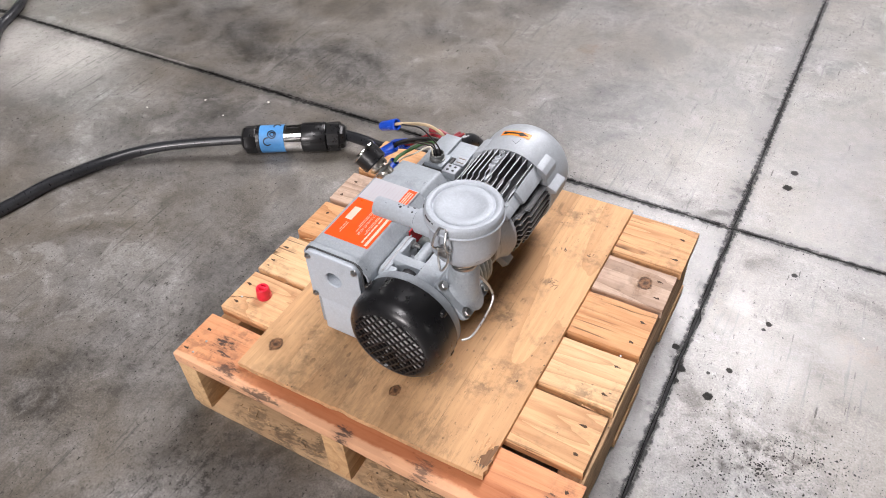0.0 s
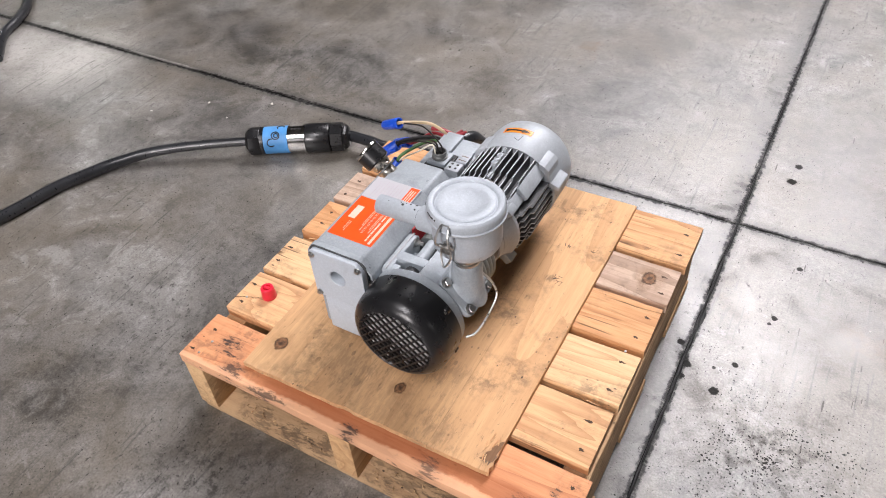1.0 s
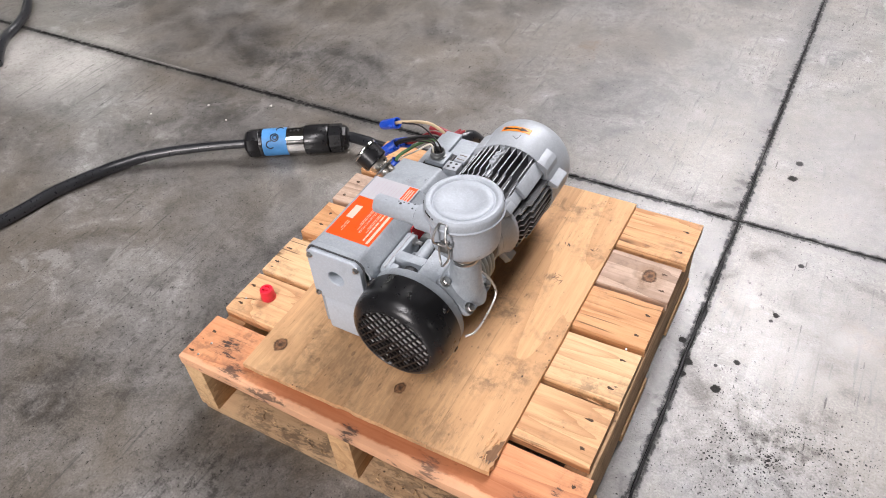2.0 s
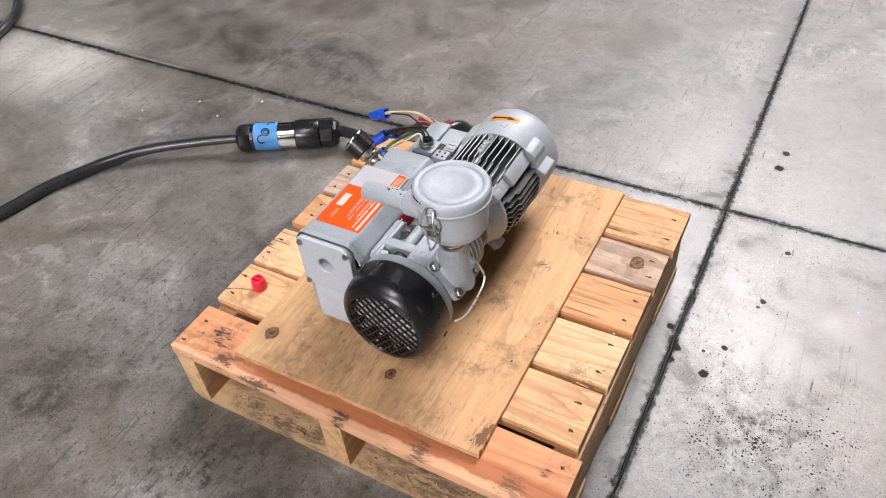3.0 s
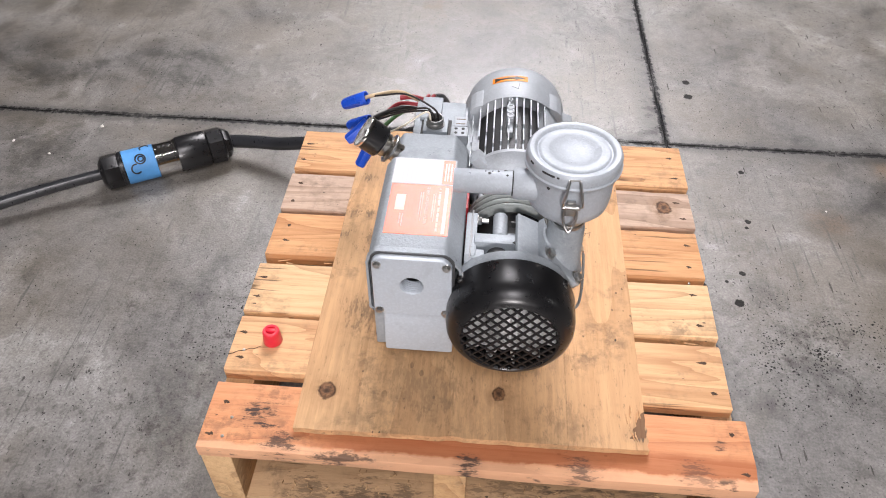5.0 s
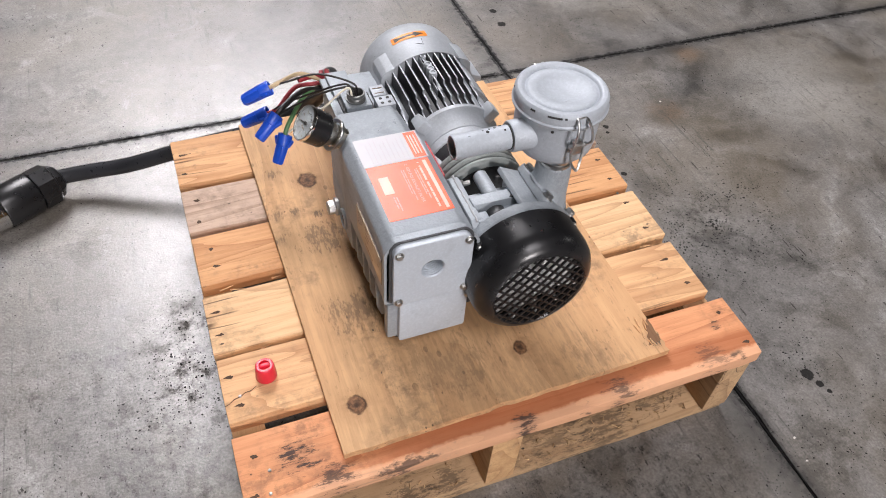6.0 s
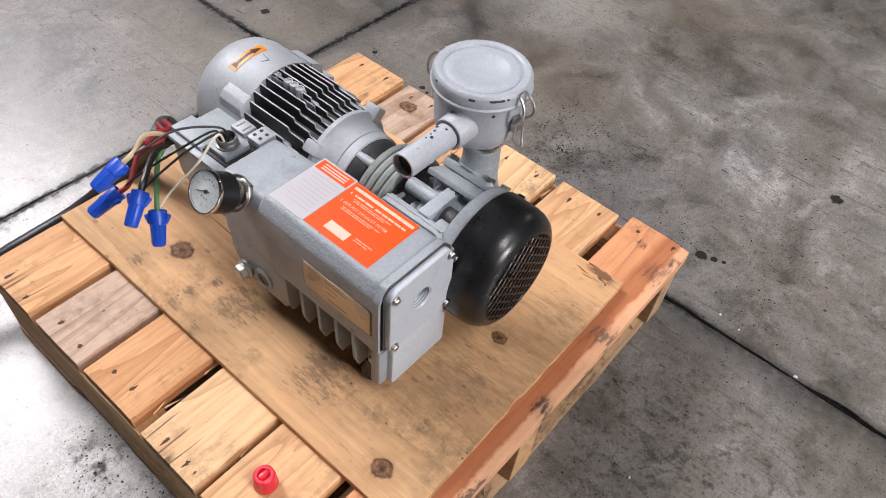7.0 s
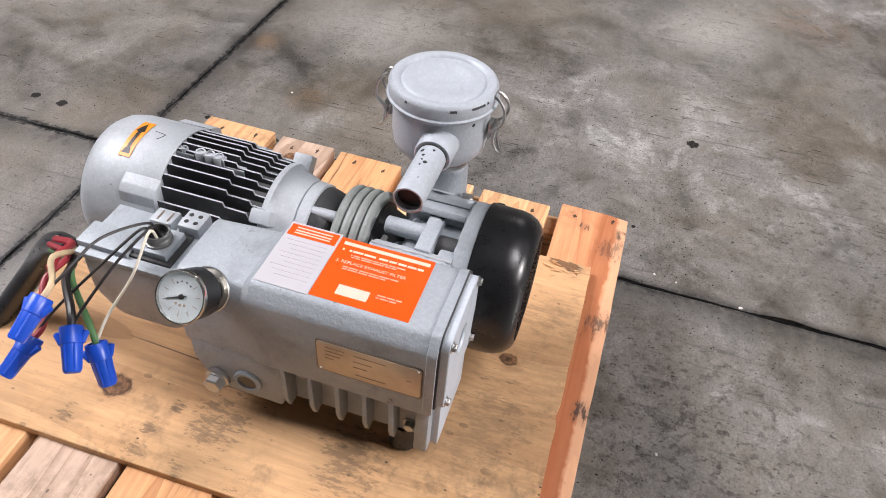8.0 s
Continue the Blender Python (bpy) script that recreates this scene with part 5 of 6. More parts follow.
def pump_stage():
    part("pump_cylinder", lathe((AX, 0.150, AZ), (0, 1, 0), [(0, 0.044), (0.004, 0.046), (0.050, 0.046), (0.054, 0.042), (0.054, 0.020)], 48), M["grey"], pump, "grey cast pump cylinder")
    # added dark cone, the shaded coupling gap given as colour
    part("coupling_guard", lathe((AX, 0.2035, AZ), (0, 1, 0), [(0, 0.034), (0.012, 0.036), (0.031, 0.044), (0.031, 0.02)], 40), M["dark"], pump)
    for i, y in enumerate((0.2390, 0.2480, 0.2570, 0.2660)):
        r = 0.0510
        prof = [(-0.0045 + 0.0009 * k, r + math.sqrt(max(0.0, 0.0045 ** 2 - (-0.0045 + 0.0009 * k) ** 2))) for k in range(11)]
        prof = [(-0.0045, 0.046)] + prof + [(0.0045, 0.046)]
        part("cooling_ring", lathe((AX, y, AZ), (0, 1, 0), prof, 56, False), M["ring"], pump, "pale rounded cooling ring")
    # near-black core: the shade of the grooves is put into its colour
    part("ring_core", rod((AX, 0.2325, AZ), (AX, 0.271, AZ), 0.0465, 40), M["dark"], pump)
    # fan end
    part("adapter_ring", lathe((AX, 0.1365, AZ), (0, 1, 0), [(0, 0.05), (0.0, 0.0668), (0.001, 0.068), (0.014, 0.068), (0.0155, 0.0665), (0.0165, 0.055), (0.0165, 0.03)], 64), M["grey"], pump)
    cover = part("fan_cover", lathe((AX + 0.001, 0.0845, AZ), (0, 1, 0), [(0.0035, 0.0500), (0.0018, 0.0508), (0.0008, 0.0525), (0.0015, 0.0555), (0.004, 0.0595), (0.009, 0.0645), (0.016, 0.0678), (0.024, 0.0692), (0.0525, 0.0697), (0.0525, 0.0675), (0.022, 0.0668), (0.008, 0.0600), (0.0045, 0.0520), (0.0035, 0.0500)], 72, False), M["black"], pump, "glossy black plastic fan cover with a diamond grille")
    R = 0.0512
    step = 0.0093
    for s in (1, -1):
        ang = radians(44 * s + 3)
        u = Vector((math.cos(ang), 0, math.sin(ang)))
        w = Vector((-math.sin(ang), 0, math.cos(ang)))
        for i in range(-5, 6):
            off = i * step
            if abs(off) > R - 0.003:
                continue
            half = math.sqrt(R * R - off * off)
            n = 6
            loops = []
            for k in range(n + 1):
                t = -half + 2 * half * k / n
                q = off * off + t * t
                y = 0.0832 + 0.75 * q + (0.0 if s == 1 else 0.0005)
                c = Vector((AX + 0.001, y, AZ)) + w * off + u * t
                loops.append([c + w * a + Vector((0, b, 0)) for a, b in ((-0.0009, 0.0), (0.0009, 0.0), (0.0009, 0.0022), (-0.0009, 0.0022))])
            part("grille_bar", rings(loops), M["black"], cover)
    imp = part("impeller", lathe((AX, 0.104, AZ), (0, 1, 0), [(0, 0.012), (0.0, 0.014), (0.014, 0.016), (0.010, 0.053), (0.013, 0.053)], 40), M["impeller"], cover)
    for i in range(11):
        th = 2 * math.pi * i / 11
        m = Matrix.Translation((AX, 0, AZ)) @ Matrix.Rotation(th, 4, "Y")
        part("blade", box(-0.0012, 0.0012, 0.093, 0.116, 0.013, 0.053, m=m @ Matrix.Rotation(0.12, 4, "Y")), M["impeller"], imp)
    for s in (38, 142, 205, 335):
        d = Vector((math.cos(radians(s)), 0, math.sin(radians(s))))
        p = Vector((AX, 0.1295, AZ)) + d * 0.0695
        part("cover_lug", rod(p + Vector((0, 0.006, 0)) - d * 0.002, p - Vector((0, 0.002, 0)) - d * 0.002, 0.0055, 14, 0.001), M["black"], cover)
        bolt(p - Vector((0, 0.002, 0)) - d * 0.001, (0, -1, 0), 0.0032, 0.003, False, cover, "screw")
    # castings between separator and cylinder
    part("side_flange", slab([(0.150, 0.235), (0.150, 0.3005), (0.156, 0.3055), (0.222, 0.3055), (0.228, 0.300), (0.228, 0.235)], "x", 0.2785, 0.2905, 0.0012), M["grey"], pump)
    part("gasket", box(0.2755, 0.2786, 0.232, 0.292, 0.240, 0.3035), M["red_gasket"], pump, "dark red gasket")
    for y in (0.1585, 0.2185):
        bolt((0.2905, y, 0.297), (1, 0, 0), 0.005, 0.005, True, pump)
        part("stud", rod((0.294, y, 0.297), (0.303, y, 0.297), 0.0028, 12), M["steel"], pump)
    part("valve_block", box(0.288, 0.345, 0.172, 0.187, 0.283, 0.3085, 0.002), M["grey"], pump)
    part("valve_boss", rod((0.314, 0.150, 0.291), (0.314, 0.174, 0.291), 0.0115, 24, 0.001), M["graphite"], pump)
    part("valve_cap", box(0.286, 0.300, 0.151, 0.166, 0.276, 0.3045, 0.002), M["grey"], pump)
    part("valve_boss", rod((0.316, 0.186, 0.301), (0.316, 0.222, 0.301), 0.0082, 20, 0.001), M["grey"], pump)
    m = Matrix.Translation((0.3525, 0.182, 0.3050)) @ Matrix.Rotation(radians(27), 4, "Y")
    part("cover_plate", box(-0.021, 0.021, -0.031, 0.032, -0.004, 0.002, 0.001, m=m), M["grey"], pump)
    part("bridge", box(0.340, 0.352, 0.152, 0.212, 0.275, 0.304, 0.002), M["grey"], pump)
    part("lower_web", box(0.2895, 0.342, 0.166, 0.214, 0.262, 0.2835, 0.003), M["grey"], pump)
    part("front_web", slab(round_poly([(0.2895, 0.262), (0.2895, 0.296), (0.302, 0.302), (0.330, 0.302), (0.343, 0.292), (0.343, 0.262)], 0.003, 3), "y", 0.1505, 0.1545, 0.0008), M["grey"], pump)
    bolt((0.3045, 0.1470, 0.2905), (0, -1, 0), 0.0042, 0.004, True, pump)
    bolt((0.3035, 0.1935, 0.2850), (0, 0, 1), 0.0045, 0.004, True, pump)
    # squeezed-out sealant and scraps of black gasket round the joints
    rr = random.Random(31)
    bead = [(0.2848 + rr.uniform(-0.0005, 0.0005), 0.152 + 0.0052 * k, 0.3056 + rr.uniform(-0.0004, 0.0004)) for k in range(15)]
    part("sealant", tube(bead, lambda q: 0.0012 + 0.0007 * noise.noise((q * 17, 3, 2)), 7, 3), M["sealant"], pump, "smeared pale sealant along a flange joint")
    for k, (x, y) in enumerate(((0.341, 0.1500), (0.349, 0.1502), (0.362, 0.1508), (0.371, 0.1512), (0.333, 0.1745), (0.331, 0.2065))):
        z = 0.3075 + (0.002 if x < 0.35 else -0.009 * (x - 0.35) / 0.012)
        ring = [(x + rr.uniform(0.0016, 0.0042) * math.cos(th), y + rr.uniform(0.0012, 0.0026) * math.sin(th)) for th in (2 * math.pi * j / 9 for j in range(9))]
        part("gasket_scrap", slab(ring, "z", z - 0.0075, z - 0.0002), M["dark"], pump)


pump_stage()


def inlet_filter():
    fx, fy = 0.3830, 0.1970
    can = part("filter_can", lathe((fx, fy, 0.409), (0, 0, -1), [(0.0, 0.0455), (0.002, 0.0455), (0.0025, 0.0437), (0.040, 0.0432), (0.050, 0.0415), (0.057, 0.036), (0.061, 0.027), (0.063, 0.018)], 64), M["silver"], pump, "silver-grey cylindrical inlet filter housing")
    lid = part("filter_lid", lathe((fx, fy, 0.4045), (0, 0, 1), [(0.0, 0.046), (0.0, 0.0478), (0.0012, 0.0489), (0.0032, 0.0492), (0.0045, 0.0476), (0.0055, 0.0478), (0.0130, 0.0478), (0.0155, 0.0466), (0.0170, 0.0448), (0.0172, 0.0420), (0.0168, 0.0400), (0.0156, 0.0386), (0.0142, 0.0376), (0.0142, 0.0364), (0.0154, 0.0354), (0.0160, 0.0335), (0.0160, 0.0270), (0.0152, 0.0248), (0.0136, 0.0215), (0.0118, 0.0160), (0.0106, 0.0080), (0.0103, 0.0005)], 72), M["silver"], pump, "silver domed lid with pressed rings, held by wire clips")
    # dark wear along the rim
    rr = random.Random(9)
    for th, ln in ((3.55, 0.12), (3.95, 0.30), (4.3, 0.05), (2.7, 0.05), (1.2, 0.06), (0.4, 0.04)):
        bm = rings([[(fx + r * math.cos(th + ln * k / 6), fy + r * math.sin(th + ln * k / 6), z) for r, z in ((0.0472, 0.4188), (0.0480, 0.4180), (0.0481, 0.4174 - 0.0008 * rr.random()), (0.0472, 0.4176))] for k in range(7)])
        part("paint_chip", bm, M["dark"], lid)
    # latches
    for s in (-1, 1):
        y0 = fy + s * 0.0445
        base = Vector((fx - 0.002, y0, 0))
        lt = part("clip_base", box(base.x - 0.0045, base.x + 0.0045, min(y0, y0 + s * 0.0035), max(y0, y0 + s * 0.0035), 0.375, 0.392, 0.0008), M["steel"], can, "zinc wire toggle clip")
        part("clip_pin", rod((base.x - 0.009, y0 + s * 0.0045, 0.3865), (base.x + 0.009, y0 + s * 0.0045, 0.3865), 0.0026, 12), M["steel"], lt)
        hoop = [(base.x - 0.0085, y0 + s * 0.0045, 0.3865), (base.x - 0.0095, y0 + s * 0.0125, 0.396), (base.x - 0.0075, y0 + s * 0.0125, 0.408), (base.x - 0.0055, y0 + s * 0.006, 0.4165), (base.x - 0.004, y0 + s * 0.0005, 0.4175),
                (base.x + 0.004, y0 + s * 0.0005, 0.4175), (base.x + 0.0055, y0 + s * 0.006, 0.4165), (base.x + 0.0075, y0 + s * 0.0125, 0.408), (base.x + 0.0095, y0 + s * 0.0125, 0.396), (base.x + 0.0085, y0 + s * 0.0045, 0.3865)]
        part("wire_hoop", tube(hoop, 0.0014, 8, 5), M["clip_wire"], lt)
        tail = [(base.x - 0.0055, y0 + s * 0.006, 0.387), (base.x - 0.0065, y0 + s * 0.006, 0.376), (base.x - 0.0045, y0 + s * 0.0085, 0.366), (base.x, y0 + s * 0.0125, 0.3605), (base.x + 0.0045, y0 + s * 0.0085, 0.366), (base.x + 0.0065, y0 + s * 0.006, 0.376), (base.x + 0.0055, y0 + s * 0.006, 0.387)]
        part("wire_tail", tube(tail, 0.0013, 8, 5), M["clip_wire"], lt)
        part("lever", box(base.x - 0.0052, base.x + 0.0052, min(y0 + s * 0.004, y0 + s * 0.0065), max(y0 + s * 0.004, y0 + s * 0.0065), 0.3765, 0.3905, 0.0008), M["steel"], lt)
        part("lid_hook", box(base.x - 0.005, base.x + 0.005, min(y0 - s * 0.004, y0 + s * 0.003), max(y0 - s * 0.004, y0 + s * 0.003), 0.4165, 0.4195, 0.0006), M["steel"], lid)
    # side pipe
    pz, py = 0.381, 0.1865
    pipe = part("inlet_pipe", lathe((0.345, py, pz), (-1, 0, 0), [(0, 0.0125), (0.0805, 0.0125), (0.0812, 0.0121), (0.0812, 0.0107), (0.02, 0.0105)], 40, False), M["silver"], pump, "open-ended silver inlet pipe with paint chips")
    # dark disc closes the pipe, painted as its unlit inside
    part("pipe_bore", lathe((0.2715, py, pz), (-1, 0, 0), [(0, 0.0106), (0.0008, 0.0106)], 32), M["dark"], pipe)
    part("pipe_collar", lathe((0.352, py, pz), (-1, 0, 0), [(0, 0.0165), (0.026, 0.0162), (0.0275, 0.0152), (0.0275, 0.012)], 40), M["silver"], pipe)
    # dark ring drawn for the shaded groove at the collar
    part("collar_groove", lathe((0.3248, py, pz), (-1, 0, 0), [(0, 0.0131), (0.0016, 0.0131)], 36), M["dark"], pipe)
    for x, th, s in ((0.316, 0.5, 0.0019), (0.309, 0.25, 0.0015), (0.300, -0.1, 0.0019), (0.303, 0.2, 0.001), (0.318, -0.25, 0.0013), (0.296, 0.15, 0.001)):
        d = Vector((0, math.sin(th), math.cos(th)))
        part("paint_chip", lathe(Vector((x, py, pz)) + d * 0.0122, d, [(0, s * 0.9), (0.0005, s)], 7), M["dark"], pipe)
    for th, z, s in ((4.1, 0.398, 0.0022), (3.6, 0.388, 0.0012)):
        d = Vector((math.cos(th), math.sin(th), 0))
        part("paint_chip", lathe(Vector((fx, fy, z)) + d * 0.0431, d, [(0, s), (0.0005, s * 0.8)], 7), M["dark"], can)
    # neck and bolted inlet flange
    part("neck_ring", lathe((fx + 0.003, fy - 0.010, 0.349), (0, 0, -1), [(0, 0.0185), (0.008, 0.0175), (0.009, 0.0155), (0.011, 0.0155), (0.0115, 0.0172), (0.0150, 0.0172), (0.0155, 0.015)], 36), M["steel"], pump)
    n = Vector((0.72, 0, 0.69)).normalized()
    c0 = Vector((0.3845, 0.186, 0.2965)) - n * 0.004
    u, w = Vector((0, 1, 0)), Vector((-n.z, 0, n.x))
    ex, ey = fx + 0.003, fy - 0.0095

    def on_plate(x):
        return c0.z - (x - c0.x) * n.x / n.z

    loops = []
    for t, r in ((0.0, 0.0245), (0.12, 0.0215), (0.3, 0.0200), (0.86, 0.0192), (0.95, 0.0182), (1.0, 0.0160)):
        loop = []
        for k in range(40):
            th = 2 * math.pi * k / 40
            x, y = ex + r * math.cos(th), ey + r * math.sin(th)
            foot = on_plate(x)
            loop.append((x, y, foot + (0.3355 - foot) * t))
        loops.append(loop)
    part("inlet_elbow", rings(loops), M["grey"], pump)
    m = Matrix.Translation(c0) @ Matrix((u, w, n)).transposed().to_4x4()
    fl = part("inlet_flange", slab(round_poly([(-0.033, -0.037), (0.033, -0.037), (0.033, 0.026), (-0.033, 0.026)], 0.010, 4), "z", -0.009, 0.0005, 0.0015), M["grey"], pump)
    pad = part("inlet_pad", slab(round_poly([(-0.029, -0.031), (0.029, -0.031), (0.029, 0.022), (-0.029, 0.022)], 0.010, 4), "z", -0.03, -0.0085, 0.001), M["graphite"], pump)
    for ob in (fl, pad):
        for v in ob.data.vertices:
            v.co = m @ v.co
    for a, b in ((-0.024, -0.0285), (0.024, -0.0285), (0.024, 0.0185), (-0.024, 0.0185)):
        bolt(c0 + u * a + w * b + n * 0.0008, n, 0.0056, 0.005, True, fl)
    line = [(0.398, 0.204, 0.300), (0.4075, 0.2115, 0.281), (0.4135, 0.2135, 0.262), (0.4150, 0.207, 0.253), (0.4145, 0.192, 0.2455), (0.4125, 0.172, 0.2375), (0.4085, 0.158, 0.2325), (0.4000, 0.150, 0.230)]
    part("wire_handle", tube(line, lambda q: 0.0016 + 0.0006 * max(0.0, q - 0.75), 10, 6), M["handle"], pump, "bent bright steel wire")


inlet_filter()


def motor_leads():
    """Thin black and white leads from the terminal box to the twist-on connectors."""
    g = (0.2265, 0.399, 0.300)
    for dx, dy, end, key, bow in ((0.004, 0.004, NUTS[0][1], "wire_black", 0.022), (-0.004, 0.004, NUTS[1][1], "wire_black", 0.018), (0.0, -0.003, NUTS[2][1], "wire_black", 0.018), (-0.005, -0.004, NUTS[3][1], "wire_white", 0.014)):
        a = Vector((g[0] + dx, g[1] + dy, g[2]))
        e = Vector(end)
        mid = a.lerp(e, 0.45) + Vector((0, 0.004 * dx * 200, bow))
        part("motor_lead", tube([a, a + Vector((-0.006, 0.002, 0.017)), mid, a.lerp(e, 0.8) + Vector((0, 0, bow * 0.45)), e], 0.0013, 8, 8), M[key], pump)


# ---- power cable, plug and twist-on connectors ----
# each: tip end, wire end
NUTS = [((0.1000, 0.4410, 0.2925), (0.1340, 0.4380, 0.3080)),
        ((0.0975, 0.4715, 0.2360), (0.1310, 0.4640, 0.2520)),
        ((0.1080, 0.4080, 0.2570), (0.1360, 0.4240, 0.2760)),
        ((0.1245, 0.3955, 0.2245), (0.1415, 0.4120, 0.2540))]


def wire_nut(tip, mouth):
    tip, mouth = Vector(tip), Vector(mouth)
    a = (mouth - tip).normalized()
    d = (mouth - tip).length
    t = thing("wire_nut", *tip, "blue plastic twist-on wire connector hanging on the leads", "wire connector", "blue wire connectors")
    part("shell", lathe(tip, a, [(0, 0.004), (0.0, 0.0058), (0.0015, 0.0068), (d * 0.6, 0.0078), (d * 0.62, 0.0086), (d * 0.97, 0.0092), (d, 0.0086), (d, 0.007), (d * 0.8, 0.006)], 24), M["blue_nut"], t)
    _, u, w = frame_of(a)
    for k in range(6):
        th = k * math.pi / 3
        r = u * math.cos(th) + w * math.sin(th)
        part("grip_rib", rod(tip + r * 0.0064 + a * 0.002, tip + r * 0.0076 + a * (d * 0.6), 0.0010, 6), M["blue_nut"], t)
    for s in (1, -1):
        r = u * s
        b = tip + a * (d * 0.78)
        part("wing", rod(b + r * 0.007 - a * 0.006, b + r * 0.0115 + a * 0.004, 0.0028, 8, 0.001), M["blue_nut"], t)


motor_leads()
for tip, mouth in NUTS:
    wire_nut(tip, mouth)


def power_cable():
    # the oval cable lies flat on the slab and turns on edge towards the plug
    CR, CW = 0.0120, 0.0130
    pc = thing("power_cable", -0.27, 0.62, 0, "thick black rubber power cable with an inline plug lying on concrete", "cable")
    pl = Vector((-0.374, 0.570, 0.032))
    pr = Vector((-0.175, 0.684, 0.032))
    a = (pr - pl).normalized()
    out = pl - a * 0.004
    part("cable", tube([out + a * 0.02, out, (-0.445, 0.528, 0.031), (-0.518, 0.484, 0.027), (-0.569, 0.449, 0.021), (-0.603, 0.414, 0.016), (-0.629, 0.380, CW), (-0.654, 0.326, CW), (-0.676, 0.271, CW), (-0.702, 0.153, CW), (-0.76, 0.0, CW), (-0.86, -0.2, CW), (-1.1, -0.5, CW), (-1.6, -0.9, CW), (-2.6, -1.2, CW)],
                       lambda q: 0.0100 + (CW - 0.0100) * min(1.0, max(0.0, (q - 0.12) / 0.28)) + 0.0003 * noise.noise((q * 60, 3, 3)), 18, 8), M["rubber"], pc)
    part("cable", tube([pr - a * 0.02, pr, (-0.125, 0.678, 0.038), (-0.065, 0.662, 0.050), (0.041, 0.643, 0.079), (0.128, 0.624, 0.102), (0.190, 0.600, 0.142), (0.226, 0.556, 0.206), (0.226, 0.518, 0.254), (0.216, 0.486, 0.266)], CR, 14, 8), M["rubber"], pc)
    L = (pr - pl).length
    plug = part("plug_body", lathe(pl, a, [(0.03, 0.020), (0.03, 0.0285), (L - 0.045, 0.0285), (L - 0.045, 0.02)], 40), M["black"], pc, "inline cable plug with blue tape and a chrome sleeve")
    part("gland_nut", lathe(pl - a * 0.003, a, [(0, 0.0145), (0.0, 0.021), (0.004, 0.0275), (0.008, 0.031), (0.031, 0.031), (0.033, 0.0295)], 8), M["black"], plug)
    part("collar", lathe(pl, a, [(0.031, 0.0295), (0.0315, 0.031), (0.037, 0.031), (0.0375, 0.029)], 40), M["black"], plug)
    tape = part("tape_band", lathe(pl, a, [(0.0385, 0.0285), (0.0388, 0.0302), (0.0920, 0.0302), (0.0923, 0.0285)], 44), M["blue_tape"], plug, "light blue tape band with pen marks")
    part("sleeve", lathe(pl, a, [(0.0925, 0.0285), (0.0930, 0.0300), (0.0955, 0.0300), (0.0960, 0.029), (0.125, 0.029), (0.126, 0.0302), (0.130, 0.0302), (0.1305, 0.0285)], 44), M["chrome"], plug)
    part("shell", lathe(pl, a, [(0.1305, 0.0285), (0.131, 0.0318), (0.133, 0.0325), (0.182, 0.0325), (0.184, 0.0315), (0.184, 0.028)], 44), M["black"], plug)
    part("gland_nut", lathe(pl, a, [(0.183, 0.027), (0.1865, 0.027), (0.1870, 0.0325), (0.2120, 0.0325), (0.2145, 0.0305), (0.2155, 0.0280), (0.2210, 0.0265), (0.2260, 0.0225), (0.2275, 0.0195), (0.2275, 0.014)], 8), M["black"], plug)
    _, u, w = frame_of(a)

    def ring_mark(d0, th0, r, size, full=True, lift=0.0303, n=18, arc=2 * math.pi, turn=0.0):
        pts = []
        for k in range(n + 1):
            p = turn + arc * k / n
            d = d0 + size * math.cos(p)
            th = th0 + size * math.sin(p) / lift
            pts.append(pl + a * d + (u * math.cos(th) + w * math.sin(th)) * lift)
        return tube(pts, r, 5, 2)

    top = math.atan2(Vector((0.25, -0.55, 0.8)).dot(w), Vector((0.25, -0.55, 0.8)).dot(u))
    part("pen_mark", ring_mark(0.067, top, 0.0014, 0.0085), M["ink"], tape)
    part("pen_mark", ring_mark(0.068, top, 0.0013, 0.0045), M["ink"], tape)
    part("pen_mark", ring_mark(0.057, top + 0.52, 0.0014, 0.0085, arc=4.2, turn=0.8), M["ink"], tape)
    part("pen_mark", ring_mark(0.078, top - 0.75, 0.0014, 0.0075, arc=3.6, turn=2.6), M["ink"], tape)
    for k in range(3):
        th = top - 0.55
        p = pl + a * (0.103 + 0.008 * k) + (u * math.cos(th) + w * math.sin(th)) * 0.0291
        part("sleeve_slot", lathe(p - (u * math.cos(th) + w * math.sin(th)) * 0.0004, u * math.cos(th) + w * math.sin(th), [(0, 0.0028), (0.0006, 0.0028)], 10), M["dark"], plug)
    e = Vector((0.215, 0.492, 0.267))
    # conductors
    for off, key, nut, r, bow in (((0.005, 0, 0.004), "wire_tan", 0, 0.0026, 0.012), ((-0.004, 0, 0.004), "wire_red", 1, 0.0028, 0.012), ((0.0, 0, -0.004), "wire_black", 2, 0.0036, 0.010), ((-0.005, 0, -0.002), "wire_green", 3, 0.0028, 0.016)):
        s = e + Vector(off)
        m = Vector(NUTS[nut][1])
        t = Vector(NUTS[nut][0])
        mid = s.lerp(m, 0.5) + Vector((0, 0, bow))
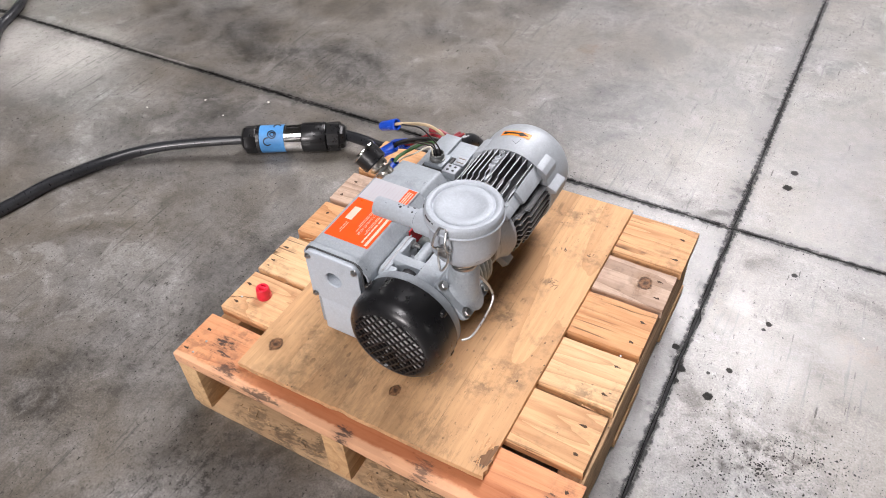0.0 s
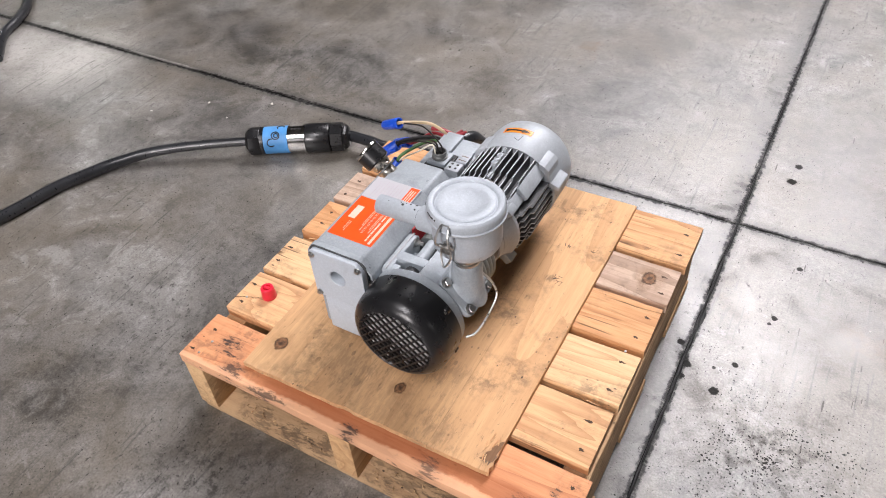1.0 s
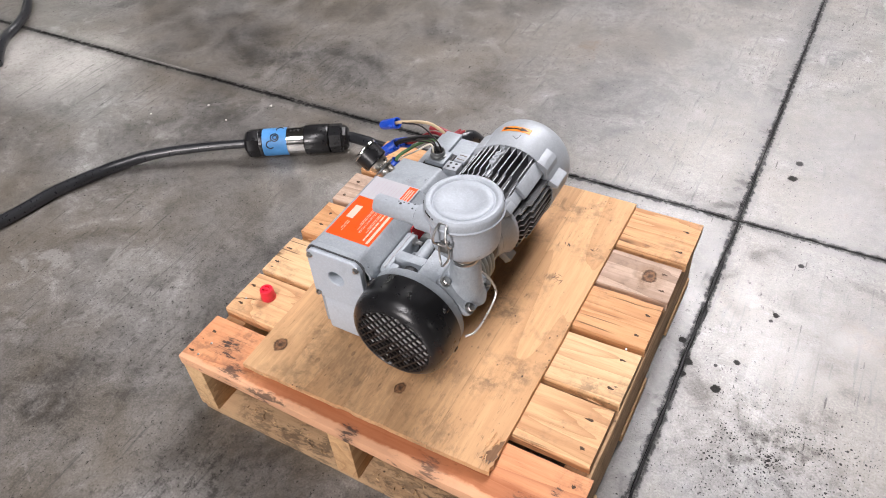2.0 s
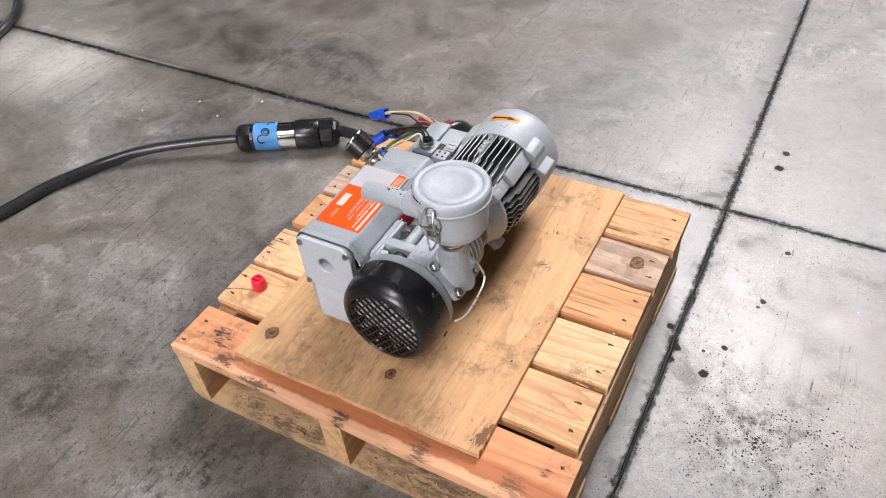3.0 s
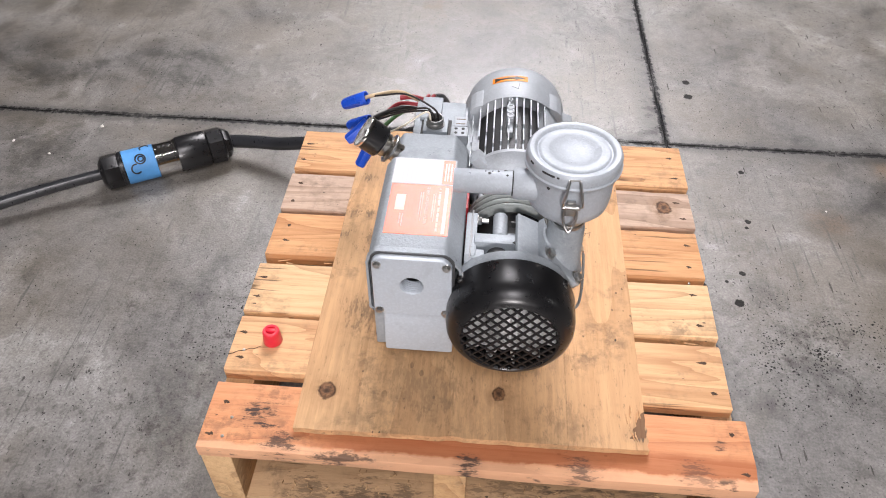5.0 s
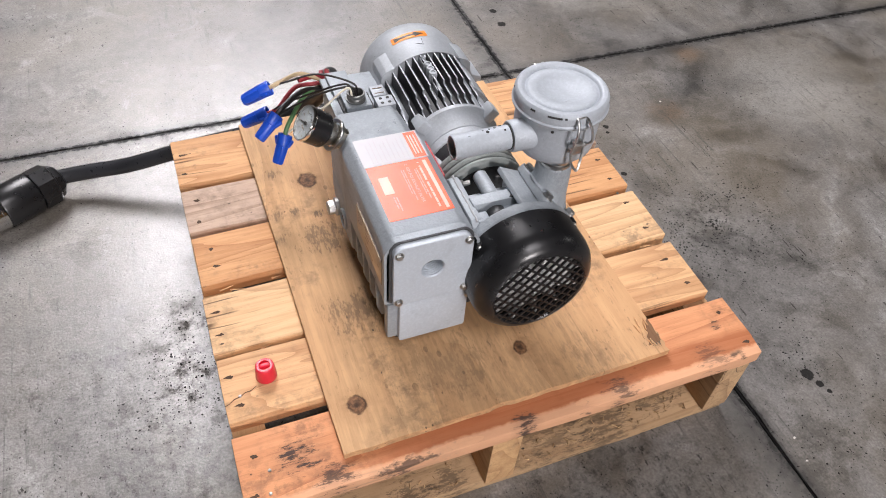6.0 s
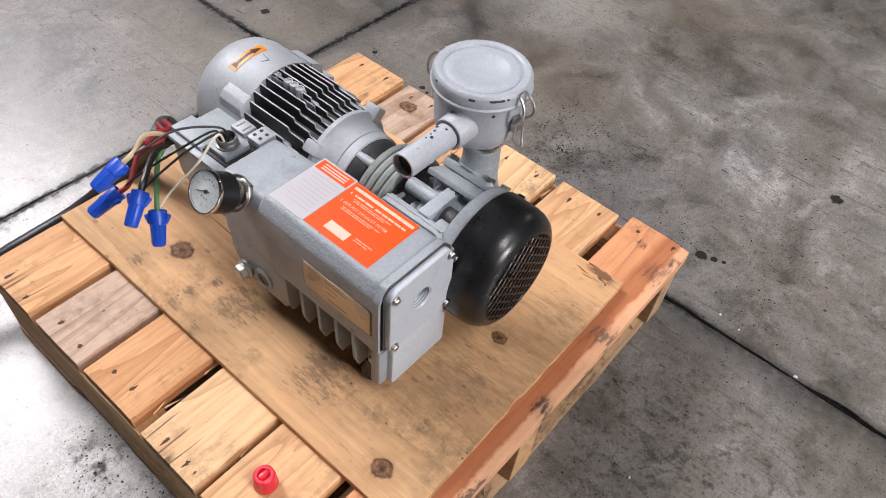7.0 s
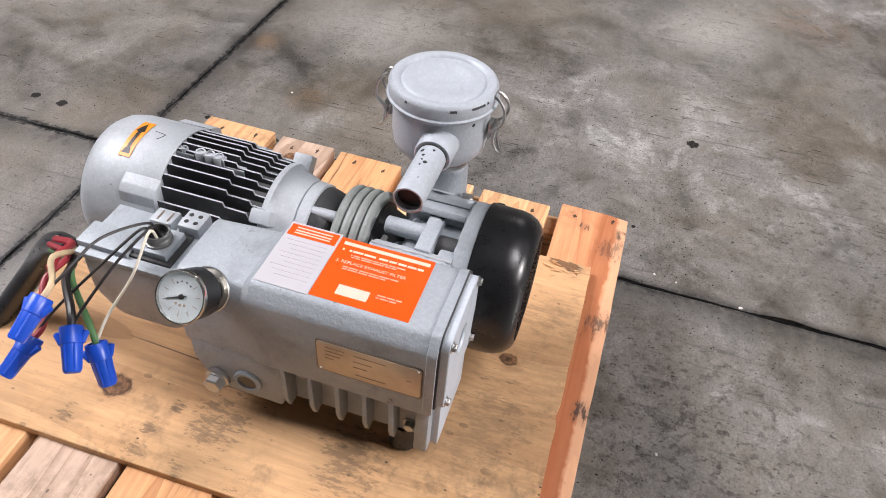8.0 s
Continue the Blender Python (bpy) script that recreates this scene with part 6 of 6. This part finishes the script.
        part("conductor", tube([s + Vector((0, 0.012, 0.002)), s - Vector((0.008, 0.014, -0.004)), mid, m + (m - t) * 0.35, m - (m - t) * 0.15], r, 10, 8), M[key], pc)
    s = e + Vector((0.004, 0, 0.005))
    part("conductor", tube([s + Vector((0, 0.012, 0)), s + Vector((-0.006, -0.012, 0.008)), s + Vector((-0.028, -0.018, 0.017)), s + Vector((-0.045, -0.022, 0.017))], 0.0036, 10, 8), M["wire_red"], pc)


power_cable()


def far_cable():
    t = thing("cable", -1.43, 0.8, 0, "black cable end curving over the concrete", "cable")
    part("jacket", tube([(-1.30, 0.60, 0.013), (-1.405, 0.70, 0.013), (-1.450, 0.785, 0.013), (-1.515, 0.87, 0.013), (-1.65, 0.96, 0.013), (-2.0, 1.1, 0.013), (-2.8, 1.15, 0.013)], 0.013, 12, 8), M["rubber"], t)


far_cable()


def floor_chips():
    """Small pale chips of concrete that lie about on the slabs and in the joint."""
    rr = random.Random(21)
    for x, y, r in ((0.650, -0.190, 0.0028), (0.373, -0.098, 0.0022), (0.668, -0.098, 0.0015), (0.674, -0.066, 0.0018), (-0.610, 0.688, 0.0034), (-0.460, 0.749, 0.0040), (-0.524, 0.656, 0.0026), (-0.72, 0.60, 0.0026), (0.90, 0.62, 0.0022)):
        bm = bmesh.new()
        bmesh.ops.create_icosphere(bm, subdivisions=1, radius=r)
        for v in bm.verts:
            v.co *= rr.uniform(0.65, 1.15)
            v.co.z = max(-0.3 * r, v.co.z * 0.55) + 0.3 * r
            v.co.x *= 1.3
        turn = Matrix.Rotation(rr.uniform(0, 3), 4, "Z")
        for v in bm.verts:
            v.co = turn @ v.co
        ob = new("concrete_chip", mesh_of("concrete_chip", bm, M["chip"], 20))
        ob.location = (x, y, 0)
        tagged(ob, "tiny pale concrete chip lying on the floor", "chip", "concrete chips")


M["chip"] = plain("pale_concrete_chip", (0.58, 0.56, 0.52), 0.7, relief=0.4)
floor_chips()

pump.location += Vector((0.003, 0.0, 0.001))
